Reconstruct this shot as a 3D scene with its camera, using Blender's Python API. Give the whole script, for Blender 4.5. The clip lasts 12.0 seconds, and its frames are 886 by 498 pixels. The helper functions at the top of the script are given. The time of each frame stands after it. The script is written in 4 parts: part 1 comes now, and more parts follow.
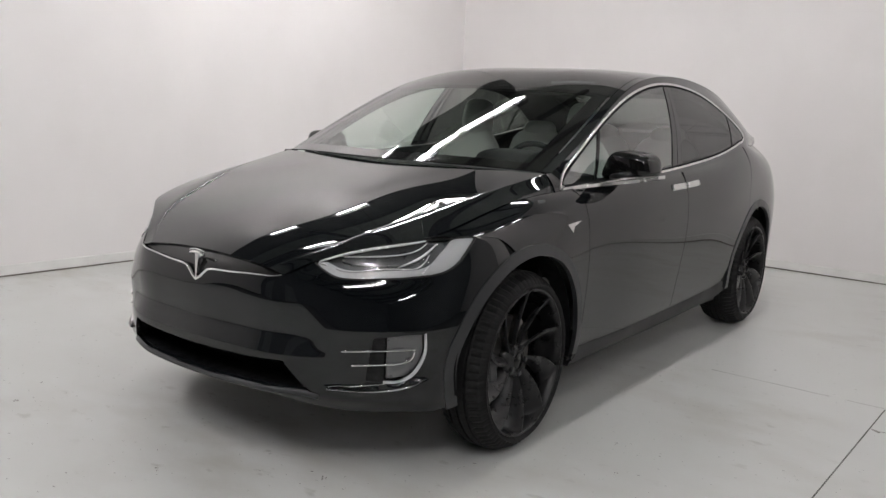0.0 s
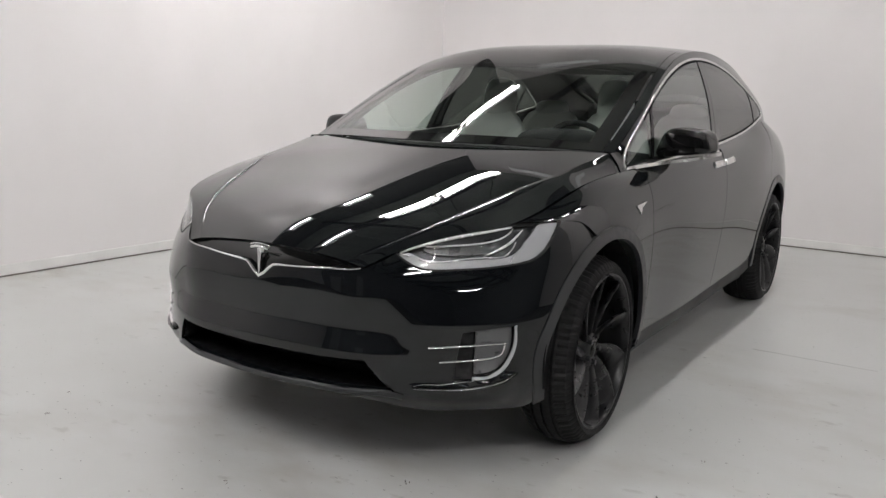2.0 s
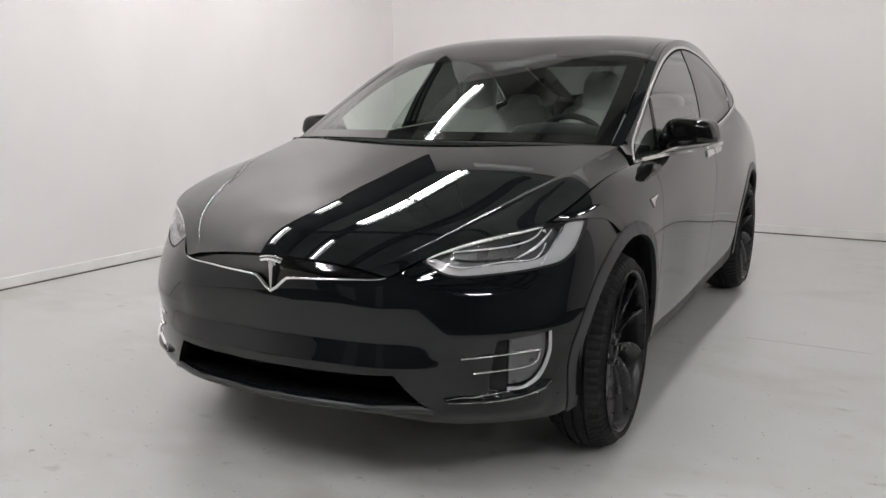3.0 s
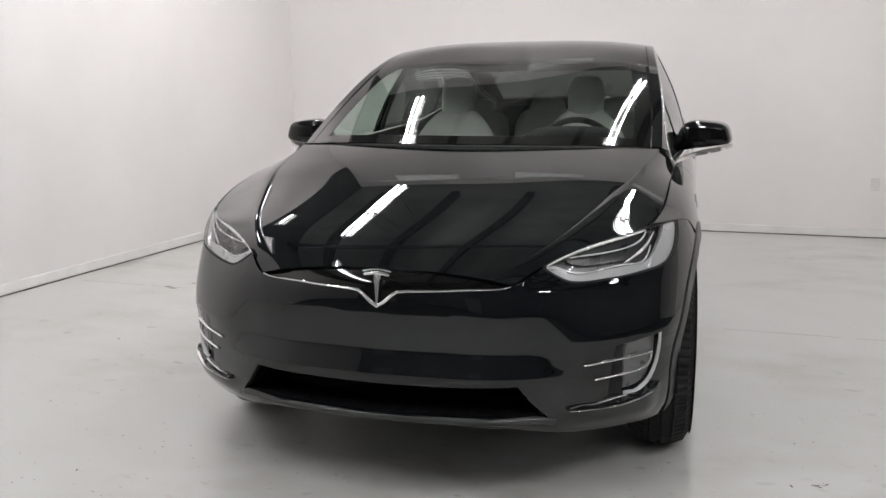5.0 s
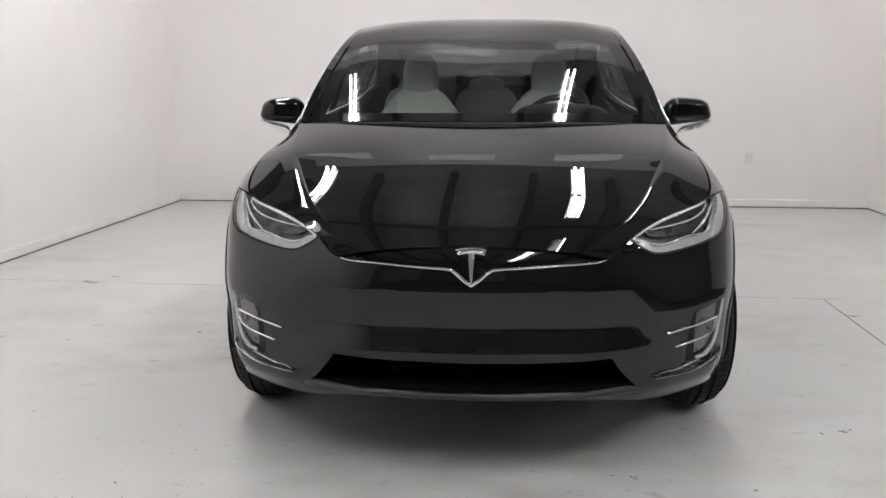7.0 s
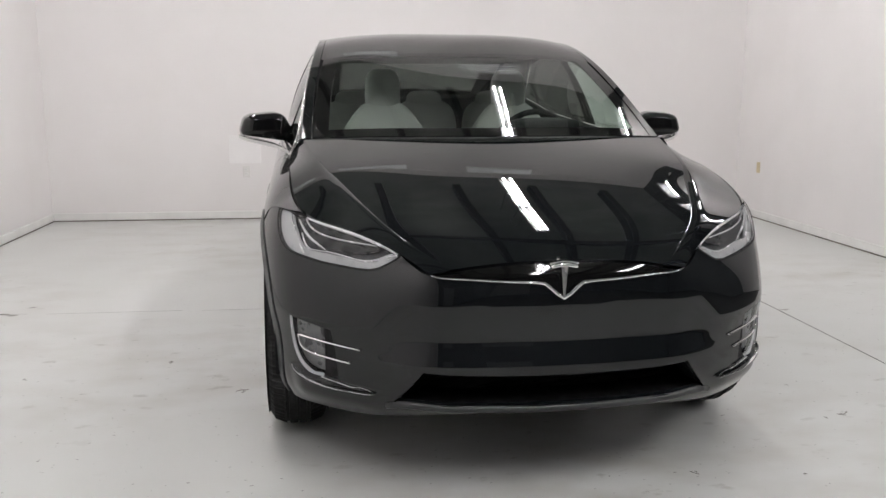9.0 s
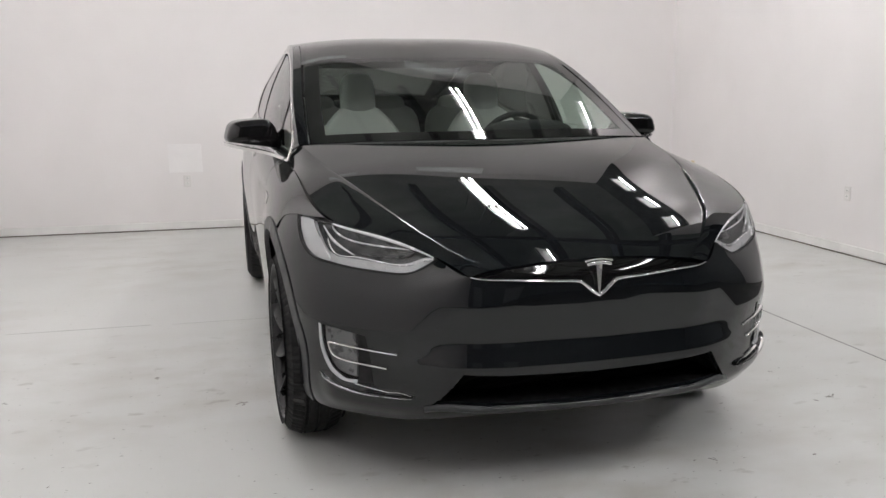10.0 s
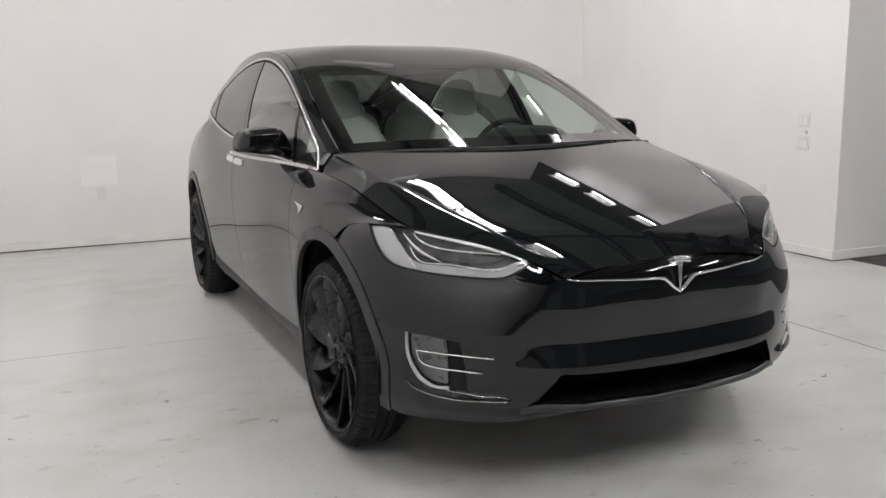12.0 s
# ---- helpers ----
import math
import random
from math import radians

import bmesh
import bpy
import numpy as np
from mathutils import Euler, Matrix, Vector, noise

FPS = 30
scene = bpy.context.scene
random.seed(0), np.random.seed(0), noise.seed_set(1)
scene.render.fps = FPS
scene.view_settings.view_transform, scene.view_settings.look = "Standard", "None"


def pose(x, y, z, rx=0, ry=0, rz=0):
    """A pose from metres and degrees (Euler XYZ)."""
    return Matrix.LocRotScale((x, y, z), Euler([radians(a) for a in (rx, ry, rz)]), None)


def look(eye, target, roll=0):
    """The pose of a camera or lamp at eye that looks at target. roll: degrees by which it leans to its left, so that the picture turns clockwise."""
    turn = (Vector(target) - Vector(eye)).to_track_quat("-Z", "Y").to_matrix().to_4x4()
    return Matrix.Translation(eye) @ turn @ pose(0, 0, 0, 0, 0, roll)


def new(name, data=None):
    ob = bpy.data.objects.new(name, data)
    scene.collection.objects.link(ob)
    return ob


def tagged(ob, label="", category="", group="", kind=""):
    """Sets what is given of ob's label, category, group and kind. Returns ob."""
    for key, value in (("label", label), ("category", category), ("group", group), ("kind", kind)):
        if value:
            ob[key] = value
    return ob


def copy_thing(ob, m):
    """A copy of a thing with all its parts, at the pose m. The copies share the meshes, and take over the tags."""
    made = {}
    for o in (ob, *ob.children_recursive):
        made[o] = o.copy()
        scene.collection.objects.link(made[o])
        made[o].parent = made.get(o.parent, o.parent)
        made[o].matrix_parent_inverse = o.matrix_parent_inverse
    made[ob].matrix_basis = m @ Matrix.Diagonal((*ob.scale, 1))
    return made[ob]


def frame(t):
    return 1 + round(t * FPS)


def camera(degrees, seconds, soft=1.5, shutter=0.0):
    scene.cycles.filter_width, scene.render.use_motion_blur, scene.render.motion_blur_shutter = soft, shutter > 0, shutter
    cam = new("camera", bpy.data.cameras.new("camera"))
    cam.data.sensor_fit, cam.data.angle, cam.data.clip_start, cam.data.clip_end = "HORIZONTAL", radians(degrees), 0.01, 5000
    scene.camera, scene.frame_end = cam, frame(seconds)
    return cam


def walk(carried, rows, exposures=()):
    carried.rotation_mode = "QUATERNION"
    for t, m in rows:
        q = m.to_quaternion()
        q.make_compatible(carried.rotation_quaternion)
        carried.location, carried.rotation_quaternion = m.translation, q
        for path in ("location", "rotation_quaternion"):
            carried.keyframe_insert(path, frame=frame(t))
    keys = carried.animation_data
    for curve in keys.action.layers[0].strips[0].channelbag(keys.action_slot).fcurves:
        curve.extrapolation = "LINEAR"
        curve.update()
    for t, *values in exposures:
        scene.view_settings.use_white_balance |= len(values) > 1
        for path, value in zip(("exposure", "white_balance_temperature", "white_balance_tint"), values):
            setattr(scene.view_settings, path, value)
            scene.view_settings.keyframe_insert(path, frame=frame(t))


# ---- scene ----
from mathutils.geometry import delaunay_2d_cdt

cam = camera(55.4, 12.0)
# seconds, eye x y z, yaw, pitch, roll
ROWS = [
    (0, 2.569, -2.871, 1.358, 35.78, -9.41, 2.75),
    (0.5, 2.465, -2.901, 1.340, 35.22, -9.35, 2.96),
    (1, 2.351, -2.939, 1.325, 34.84, -9.54, 2.71),
    (1.5, 2.218, -2.977, 1.319, 33.65, -9.78, 2.06),
    (2, 2.067, -2.991, 1.317, 31.97, -10.27, 1.61),
    (2.5, 1.900, -2.992, 1.310, 29.81, -10.77, 0.82),
    (2.7, 1.832, -2.991, 1.307, 28.95, -10.62, 0.26),
    (4.3, 1.189, -3.177, 1.330, 18.74, -10.67, 0.33),
    (4.5, 1.100, -3.199, 1.323, 17.68, -10.78, -0.07),
    (5, 0.878, -3.252, 1.308, 15.74, -10.10, -0.20),
    (5.5, 0.667, -3.303, 1.298, 12.18, -9.88, -0.14),
    (6, 0.467, -3.346, 1.295, 8.16, -9.76, -0.22),
    (6.5, 0.270, -3.364, 1.292, 6.13, -10.62, 0.07),
    (7, 0.072, -3.356, 1.292, 3.63, -11.36, -0.08),
    (7.2, -0.006, -3.354, 1.293, 2.40, -11.62, -0.28),
    (8.8, -0.674, -3.341, 1.310, -7.50, -10.59, 0.28),
    (9, -0.748, -3.322, 1.309, -8.66, -10.63, 0.11),
    (9.5, -0.937, -3.280, 1.307, -11.93, -10.33, -0.42),
    (10, -1.132, -3.254, 1.304, -14.83, -10.32, -0.60),
    (10.5, -1.327, -3.232, 1.305, -17.88, -10.06, -0.42),
    (11, -1.508, -3.187, 1.308, -20.28, -9.82, -0.46),
    (11.5, -1.681, -3.113, 1.307, -22.89, -9.95, -0.68),
    (12, -1.843, -3.025, 1.317, -24.74, -10.05, -0.95),
]


def aim(x, y, z, yaw, pitch, roll):
    a, b = radians(yaw), radians(pitch)
    eye = Vector((x, y, z))
    return look(eye, eye + Vector((-math.sin(a) * math.cos(b), math.cos(a) * math.cos(b), math.sin(b))), roll)


walk(cam, [(t, aim(*r)) for t, *r in ROWS], exposures=[(0.0, -0.14), (2.5, -0.08), (5.0, 0.02), (9.5, 0.06), (12.0, 0.0)])

# ---- light ----
world = bpy.data.worlds.new("world")
world.use_nodes = True
world.node_tree.nodes["Background"].inputs[0].default_value = (0.8, 0.85, 0.9, 1)
world.node_tree.nodes["Background"].inputs[1].default_value = 0.02
scene.world = world
TUBE = 170.0


# ---- materials ----
def nodes(name):
    m = bpy.data.materials.new(name)
    m.use_nodes = True
    t = m.node_tree
    return m, t, t.nodes["Principled BSDF"]


def noise_into(t, scale, detail, lo, hi, socket, a=0.35, b=0.65, stretch=(1, 1, 1)):
    """Noise in metres, spread between two values or colours, into a socket."""
    co, mp = t.nodes.new("ShaderNodeTexCoord"), t.nodes.new("ShaderNodeMapping")
    n, r = t.nodes.new("ShaderNodeTexNoise"), t.nodes.new("ShaderNodeValToRGB")
    mp.inputs["Scale"].default_value = stretch
    n.inputs["Scale"].default_value, n.inputs["Detail"].default_value = scale, detail
    r.color_ramp.elements[0].position, r.color_ramp.elements[1].position = a, b
    col = lambda c: (c, c, c, 1) if isinstance(c, (int, float)) else (*c, 1)
    r.color_ramp.elements[0].color, r.color_ramp.elements[1].color = col(lo), col(hi)
    t.links.new(co.outputs["Object"], mp.inputs["Vector"])
    t.links.new(mp.outputs["Vector"], n.inputs["Vector"])
    t.links.new(n.outputs["Fac"], r.inputs["Fac"])
    if socket:
        t.links.new(r.outputs["Color"], socket)
    return r.outputs["Color"]


def bump(t, p, scale, strength, distance=0.01, detail=4, stretch=(1, 1, 1)):
    b = t.nodes.new("ShaderNodeBump")
    b.inputs["Strength"].default_value, b.inputs["Distance"].default_value = strength, distance
    noise_into(t, scale, detail, 0.0, 1.0, b.inputs["Height"], 0.0, 1.0, stretch)
    t.links.new(b.outputs["Normal"], p.inputs["Normal"])


def mix(t, fac, a, b, mode="MIX"):
    n = t.nodes.new("ShaderNodeMix")
    n.data_type, n.blend_type = "RGBA", mode
    for sock, v in zip((n.inputs[0], n.inputs[6], n.inputs[7]), (fac, a, b)):
        if hasattr(v, "links"):
            t.links.new(v, sock)
        elif isinstance(v, tuple):
            sock.default_value = (*v, 1)
        else:
            sock.default_value = v
    return n.outputs[2]


def plain(name, colour, rough=0.5, metal=0.0, coat=0.0, vary=0.12, scale=6.0, relief=0.0, relief_scale=300.0, spec=0.5):
    m, t, p = nodes(name)
    lo, hi = tuple(c * (1 - vary) for c in colour), tuple(min(1, c * (1 + vary)) for c in colour)
    noise_into(t, scale, 3, lo, hi, p.inputs["Base Color"])
    noise_into(t, scale * 4, 4, rough * 0.85, min(1, rough * 1.15), p.inputs["Roughness"])
    p.inputs["Metallic"].default_value, p.inputs["Coat Weight"].default_value = metal, coat
    p.inputs["Coat Roughness"].default_value, p.inputs["Specular IOR Level"].default_value = 0.03, spec
    if relief:
        bump(t, p, relief_scale, relief, 0.002)
    return m


def clear(name, tint, gloss=0.05, rough=0.0):
    """A pane: tinted, with a mirror's gloss that grows towards grazing angles."""
    m, t, p = nodes(name)
    t.nodes.remove(p)
    w, pw, sc, g, tr, mx = [t.nodes.new("ShaderNode" + k) for k in ("LayerWeight", "Math", "MapRange", "BsdfGlossy", "BsdfTransparent", "MixShader")]
    w.inputs["Blend"].default_value, g.inputs["Roughness"].default_value = 0.5, rough
    pw.operation, pw.inputs[1].default_value = "POWER", 4.5
    sc.inputs["To Min"].default_value, sc.inputs["To Max"].default_value = gloss, 1.0
    tr.inputs["Color"].default_value = (*tint, 1)
    t.links.new(w.outputs["Facing"], pw.inputs[0])
    t.links.new(pw.outputs[0], sc.inputs["Value"])
    t.links.new(sc.outputs[0], mx.inputs[0])
    t.links.new(tr.outputs[0], mx.inputs[1])
    t.links.new(g.outputs[0], mx.inputs[2])
    t.links.new(mx.outputs[0], t.nodes["Material Output"].inputs["Surface"])
    return m


def glowing(name, colour, strength):
    m, t, p = nodes(name)
    p.inputs["Base Color"].default_value = (*colour, 1)
    p.inputs["Emission Color"].default_value, p.inputs["Emission Strength"].default_value = (*colour, 1), strength
    return m


def paint_material():
    """Black under clear coat, with a weak sheen put in for hazy reflections."""
    m, t, p = nodes("black_paint")
    noise_into(t, 900, 2, (0.0028, 0.0036, 0.0044), (0.0055, 0.0066, 0.0078), p.inputs["Base Color"], 0.4, 0.7)
    noise_into(t, 5, 6, 0.40, 0.55, p.inputs["Roughness"])
    p.inputs["Specular IOR Level"].default_value = 0.0
    p.inputs["Coat Weight"].default_value, p.inputs["Coat IOR"].default_value = 1.0, 1.52
    noise_into(t, 1.6, 5, 0.05, 0.14, p.inputs["Sheen Weight"], 0.3, 0.7)
    p.inputs["Sheen Roughness"].default_value = 0.25
    p.inputs["Sheen Tint"].default_value = (1.0, 0.95, 0.90, 1)
    noise_into(t, 3, 3, 0.0, 0.006, p.inputs["Coat Roughness"])
    return m


def floor_material():
    m, t, p = nodes("painted_concrete")
    a = noise_into(t, 0.45, 2, (0.54, 0.547, 0.53), (0.60, 0.602, 0.59), None, 0.2, 0.8)
    b = noise_into(t, 2.2, 2, (0.955, 0.95, 0.945), (1, 1, 1), None, 0.2, 0.8)
    c = mix(t, 1.0, a, b, "MULTIPLY")
    zone = noise_into(t, 0.7, 1, 0.0, 1.0, None, 0.40, 0.72)
    smear = noise_into(t, 2.5, 8, 0.0, 0.9, None, 0.42, 0.78, (1, 1.7, 1))
    c = mix(t, mix(t, 1.0, zone, smear, "MULTIPLY"), c, (0.38, 0.36, 0.32))
    scuff = noise_into(t, 7, 4, 0.0, 0.85, None, 0.64, 0.72, (1, 1.8, 1))
    c = mix(t, mix(t, 1.0, zone, scuff, "MULTIPLY"), c, (0.30, 0.285, 0.26))
    speck = noise_into(t, 42, 1, 0.0, 0.9, None, 0.74, 0.775, (1, 1.7, 1))
    c = mix(t, speck, c, (0.16, 0.155, 0.145))
    t.links.new(c, p.inputs["Base Color"])
    noise_into(t, 1.2, 1, 0.28, 0.36, p.inputs["Roughness"], 0.2, 0.8)
    p.inputs["Specular IOR Level"].default_value = 0.5
    bump(t, p, 5, 0.04, 0.004, 1)
    return m


def wall_material(name="white_wall_paint", colour=(0.82, 0.792, 0.785)):
    m, t, p = nodes(name)
    a = noise_into(t, 0.7, 4, tuple(c * 0.95 for c in colour), colour, None)
    b = noise_into(t, 3.5, 6, (0.985, 0.983, 0.98), (1, 1, 1), None, 0.25, 0.6, (1, 1, 0.6))
    t.links.new(mix(t, 1.0, a, b, "MULTIPLY"), p.inputs["Base Color"])
    p.inputs["Roughness"].default_value = 0.55
    bump(t, p, 60, 0.08, 0.003)
    return m


PAINT = paint_material()
FLOOR = floor_material()
WALL = wall_material()
# colour of the unseen hall walls, with the dimness of the hall put in
WALL_FAR = wall_material("dim_hall_wall", (0.10, 0.105, 0.11))
TRIM_WHITE = plain("white_trim", (0.78, 0.77, 0.75), 0.45, vary=0.04)
GAP = plain("shadow_gap_rubber", (0.006, 0.006, 0.006), 0.8)
GAP_STRIP = plain("baseboard_gap", (0.20, 0.18, 0.16), 0.9, vary=0.5, scale=4)
SATIN = plain("satin_dark_trim", (0.022, 0.023, 0.025), 0.36)
SILL = plain("sill_plastic", (0.008, 0.008, 0.009), 0.40, vary=0.02, scale=0.5, spec=0.2)
MATT = plain("matt_black_plastic", (0.006, 0.006, 0.007), 0.55, relief=0.15, spec=0.15)
GLOSS = plain("gloss_black_plastic", (0.004, 0.004, 0.004), 0.05, vary=0.05)
CHROME = plain("chrome", (0.82, 0.82, 0.82), 0.10, metal=1.0, vary=0.03)
SATIN_CHROME = plain("satin_chrome", (0.74, 0.74, 0.73), 0.24, metal=1.0, vary=0.03)
RUBBER = plain("tyre_rubber", (0.009, 0.009, 0.0092), 0.65, vary=0.25, scale=20, relief=0.2, spec=0.25)
RIM = plain("black_alloy", (0.010, 0.010, 0.011), 0.30, metal=0.0, vary=0.1, spec=0.35)
IRON = plain("brake_iron", (0.28, 0.27, 0.26), 0.45, metal=1.0, vary=0.2)
LEATHER = plain("white_leather", (0.58, 0.57, 0.55), 0.45, vary=0.04, relief=0.25, relief_scale=160)
CABIN = plain("dark_cabin_trim", (0.016, 0.016, 0.017), 0.7, spec=0.15)
CABIN_PALE = plain("pale_cabin_trim", (0.42, 0.41, 0.39), 0.7)
LENS = clear("lamp_lens", (0.98, 0.985, 0.985), 0.03)
SCREEN = clear("windscreen_glass", (0.64, 0.73, 0.67), 0.065)
SKY = plain("sky_glass", (0.006, 0.006, 0.006), 0.02, spec=0.75)
# weak sheen put in for the pale reflection along the roof's rim
for sock, v in (("Sheen Weight", 0.12), ("Sheen Roughness", 0.25)):
    SKY.node_tree.nodes["Principled BSDF"].inputs[sock].default_value = v
PANE = clear("side_glass", (0.86, 0.97, 0.92), 0.26)
PANE_DARK = clear("dark_side_glass", (0.14, 0.145, 0.14), 0.04)
MILKY = plain("milky_light_guide", (0.44, 0.445, 0.455), 0.3, coat=0.3, vary=0.03)
BAR = plain("bright_lamp_trim", (0.88, 0.88, 0.89), 0.25, metal=0.35, vary=0.02)
LAMP_DARK = plain("smoked_lamp_housing", (0.055, 0.057, 0.06), 0.3, metal=0.3)
BEZEL = plain("smoked_lamp_bezel", (0.03, 0.031, 0.033), 0.28)
FOG_GREY = plain("grey_fog_reflector", (0.15, 0.152, 0.155), 0.3, metal=0.4)
TUBE_GLOW = glowing("fluorescent_tube", (1.0, 0.98, 0.985), TUBE)
VENT_GLOW = glowing("daylight_behind_louvres", (0.96, 0.98, 1.0), 0.8)
GREY_TRAY = plain("grey_enamel", (0.26, 0.26, 0.26), 0.5)
FIXTURE = plain("white_enamel", (0.75, 0.75, 0.73), 0.35, vary=0.04)
STEEL = plain("dark_steel_beam", (0.022, 0.023, 0.024), 0.6)
DECK = plain("grey_roof_lining", (0.205, 0.22, 0.205), 0.8, vary=0.15, scale=1.5)
PLATE = plain("ivory_plastic_plate", (0.72, 0.70, 0.68), 0.35, vary=0.02)


# ---- building helpers ----
def mesh_object(name, verts, faces, mat, parent=None, label="", smooth=False, normals=None):
    me = bpy.data.meshes.new(name)
    me.from_pydata([tuple(map(float, v)) for v in verts], [], [tuple(int(i) for i in f) for f in faces])
    me.materials.append(mat)
    if smooth:
        me.polygons.foreach_set("use_smooth", [True] * len(me.polygons))
    me.update()
    if normals is not None:
        me.normals_split_custom_set_from_vertices([tuple(map(float, n)) for n in normals])
    ob = new(name, me)
    if parent:
        ob.parent = parent
    if label:
        tagged(ob, label)
    return ob


def part(name, bm, mat, parent=None, label="", smooth=False):
    me = bpy.data.meshes.new(name)
    bm.to_mesh(me)
    bm.free()
    me.materials.append(mat)
    if smooth:
        me.polygons.foreach_set("use_smooth", [True] * len(me.polygons))
    ob = new(name, me)
    if parent:
        ob.parent = parent
    if label:
        tagged(ob, label)
    return ob


def thing(name, label, category, at=(0, 0, 0), turn=0, group=""):
    ob = new(name)
    ob.matrix_world = pose(*at, 0, 0, turn)
    return tagged(ob, label, category, group)


def box_bm(x0, x1, y0, y1, z0, z1, bevel=0.0, segs=2):
    bm = bmesh.new()
    bmesh.ops.create_cube(bm, size=1, matrix=Matrix.Translation(((x0 + x1) / 2, (y0 + y1) / 2, (z0 + z1) / 2)) @ Matrix.Diagonal((x1 - x0, y1 - y0, z1 - z0, 1)))
    if bevel:
        bmesh.ops.bevel(bm, geom=bm.edges[:], offset=bevel, segments=segs, affect="EDGES", profile=0.5)
    return bm


def inside(loops, q):
    r = np.zeros(len(q), bool)
    for lp in loops:
        a, b = lp, np.roll(lp, -1, 0)
        for (x0, y0), (x1, y1) in zip(a, b):
            if y0 == y1:
                continue
            c = (y0 > q[:, 1]) != (y1 > q[:, 1])
            r ^= c & (q[:, 0] < (x1 - x0) * (q[:, 1] - y0) / (y1 - y0) + x0)
    return r


def dense(lp, step):
    out = []
    for a, b in zip(lp, np.roll(lp, -1, 0)):
        n = max(1, int(np.ceil(np.linalg.norm(b - a) / step)))
        out += [a + (b - a) * k / n for k in range(n)]
    return np.array(out)


def shrink(lp, d):
    """Moves a loop to its inner side (outwards for minus d)."""
    a = 0.5 * np.sum(lp[:, 0] * np.roll(lp[:, 1], -1) - np.roll(lp[:, 0], -1) * lp[:, 1])
    e = np.roll(lp, -1, 0) - lp
    e = e / np.maximum(np.linalg.norm(e, axis=1, keepdims=True), 1e-9)
    n = np.stack([-e[:, 1], e[:, 0]], 1) * (1 if a > 0 else -1)
    m = n + np.roll(n, 1, 0)
    m = m / np.maximum((m ** 2).sum(1, keepdims=True) / 2, 0.5)
    return lp + m * d


def flow(points, step=0.02, closed=False):
    """A smooth line through points."""
    p = np.array(points, float)
    if closed:
        p = np.concatenate([p[-3:], p, p[:3]])
    k = np.concatenate([[0], np.cumsum(np.maximum(np.linalg.norm(np.diff(p, axis=0), axis=1), 1e-6))])
    a, b = (k[3], k[-3]) if closed else (k[0], k[-1])
    n = max(2, int((b - a) / step))
    x = np.linspace(a, b, n + 1)
    return (Spline(k).weights(x) @ p)[:-1 if closed else None]


class Side:
    """The side glass as a sheet over length and height, on the left (1) or right (-1)."""

    def __init__(self, s):
        self.s = s

    def at(self, y, z):
        return side(y, z) * (self.s, 1, 1)

    def normal(self, y, z):
        y, z = np.atleast_1d(y).astype(float), np.atleast_1d(z).astype(float)
        e = 4e-3
        n = np.cross(side(y + e, z) - side(y - e, z), side(y, z + e) - side(y, z - e))
        return n / np.linalg.norm(n, axis=1, keepdims=True) * (self.s, 1, 1)


def sheet(name, surf, loops, mat, parent, label="", step=0.03, lift=0.0, thick=0.012, gap=0.0):
    """A panel cut out of a surface, with rolled edges; the first loop is its outline, the others are holes."""
    lps = []
    for i, lp in enumerate(loops):
        lp = dense(np.array(lp, float), step * 0.6)
        if gap:
            lp = shrink(lp, gap if i == 0 else -gap)
        lps.append(lp)
    rim = np.concatenate(lps)
    lo, hi = rim.min(0), rim.max(0)
    g = np.stack([a.ravel() for a in np.meshgrid(np.arange(lo[0] + step / 2, hi[0], step), np.arange(lo[1] + step / 2, hi[1], step))], 1)
    if len(g):
        g = g[inside(lps, g)]
    if len(g):
        far = np.concatenate([(((c[:, None] - rim[None]) ** 2).sum(2).min(1) > (0.45 * step) ** 2) for c in np.array_split(g, len(g) // 400 + 1)])
        g = g[far]
    edges, k = [], 0
    for lp in lps:
        n = len(lp)
        edges += [(k + i, k + (i + 1) % n) for i in range(n)]
        k += n
    pts = np.concatenate([rim, g]) if len(g) else rim
    from_cdt = delaunay_2d_cdt([Vector(p) for p in pts], edges, [], 0, 1e-6)
    q = np.array([tuple(v) for v in from_cdt[0]])
    tri = np.array([f for f in from_cdt[2] if len(f) == 3])
    tri = tri[inside(lps, q[tri].mean(1))]
    pos, nor = surf.at(q[:, 0], q[:, 1]), surf.normal(q[:, 0], q[:, 1])
    pos = pos + nor * lift
    fn = np.cross(pos[tri[:, 1]] - pos[tri[:, 0]], pos[tri[:, 2]] - pos[tri[:, 0]])
    flip = (fn * nor[tri].mean(1)).sum(1) < 0
    tri[flip] = tri[flip][:, ::-1]
    verts, faces, norms = list(pos), [tuple(f) for f in tri], list(nor)
    if thick:
        count = {}
        for f in tri:
            for a, b in ((f[0], f[1]), (f[1], f[2]), (f[2], f[0])):
                count[(a, b)] = True
        for a, b in list(count):
            if (b, a) not in count:
                d = pos[b] - pos[a]
                out = np.cross(d, nor[a])
                out = out / max(np.linalg.norm(out), 1e-9)
                i = len(verts)
                verts += [pos[a], pos[b], pos[b] - nor[b] * thick, pos[a] - nor[a] * thick]
                norms += [out] * 4
                faces.append((i + 1, i, i + 3, i + 2))
    return mesh_object(name, verts, faces, mat, parent, label, True, norms)


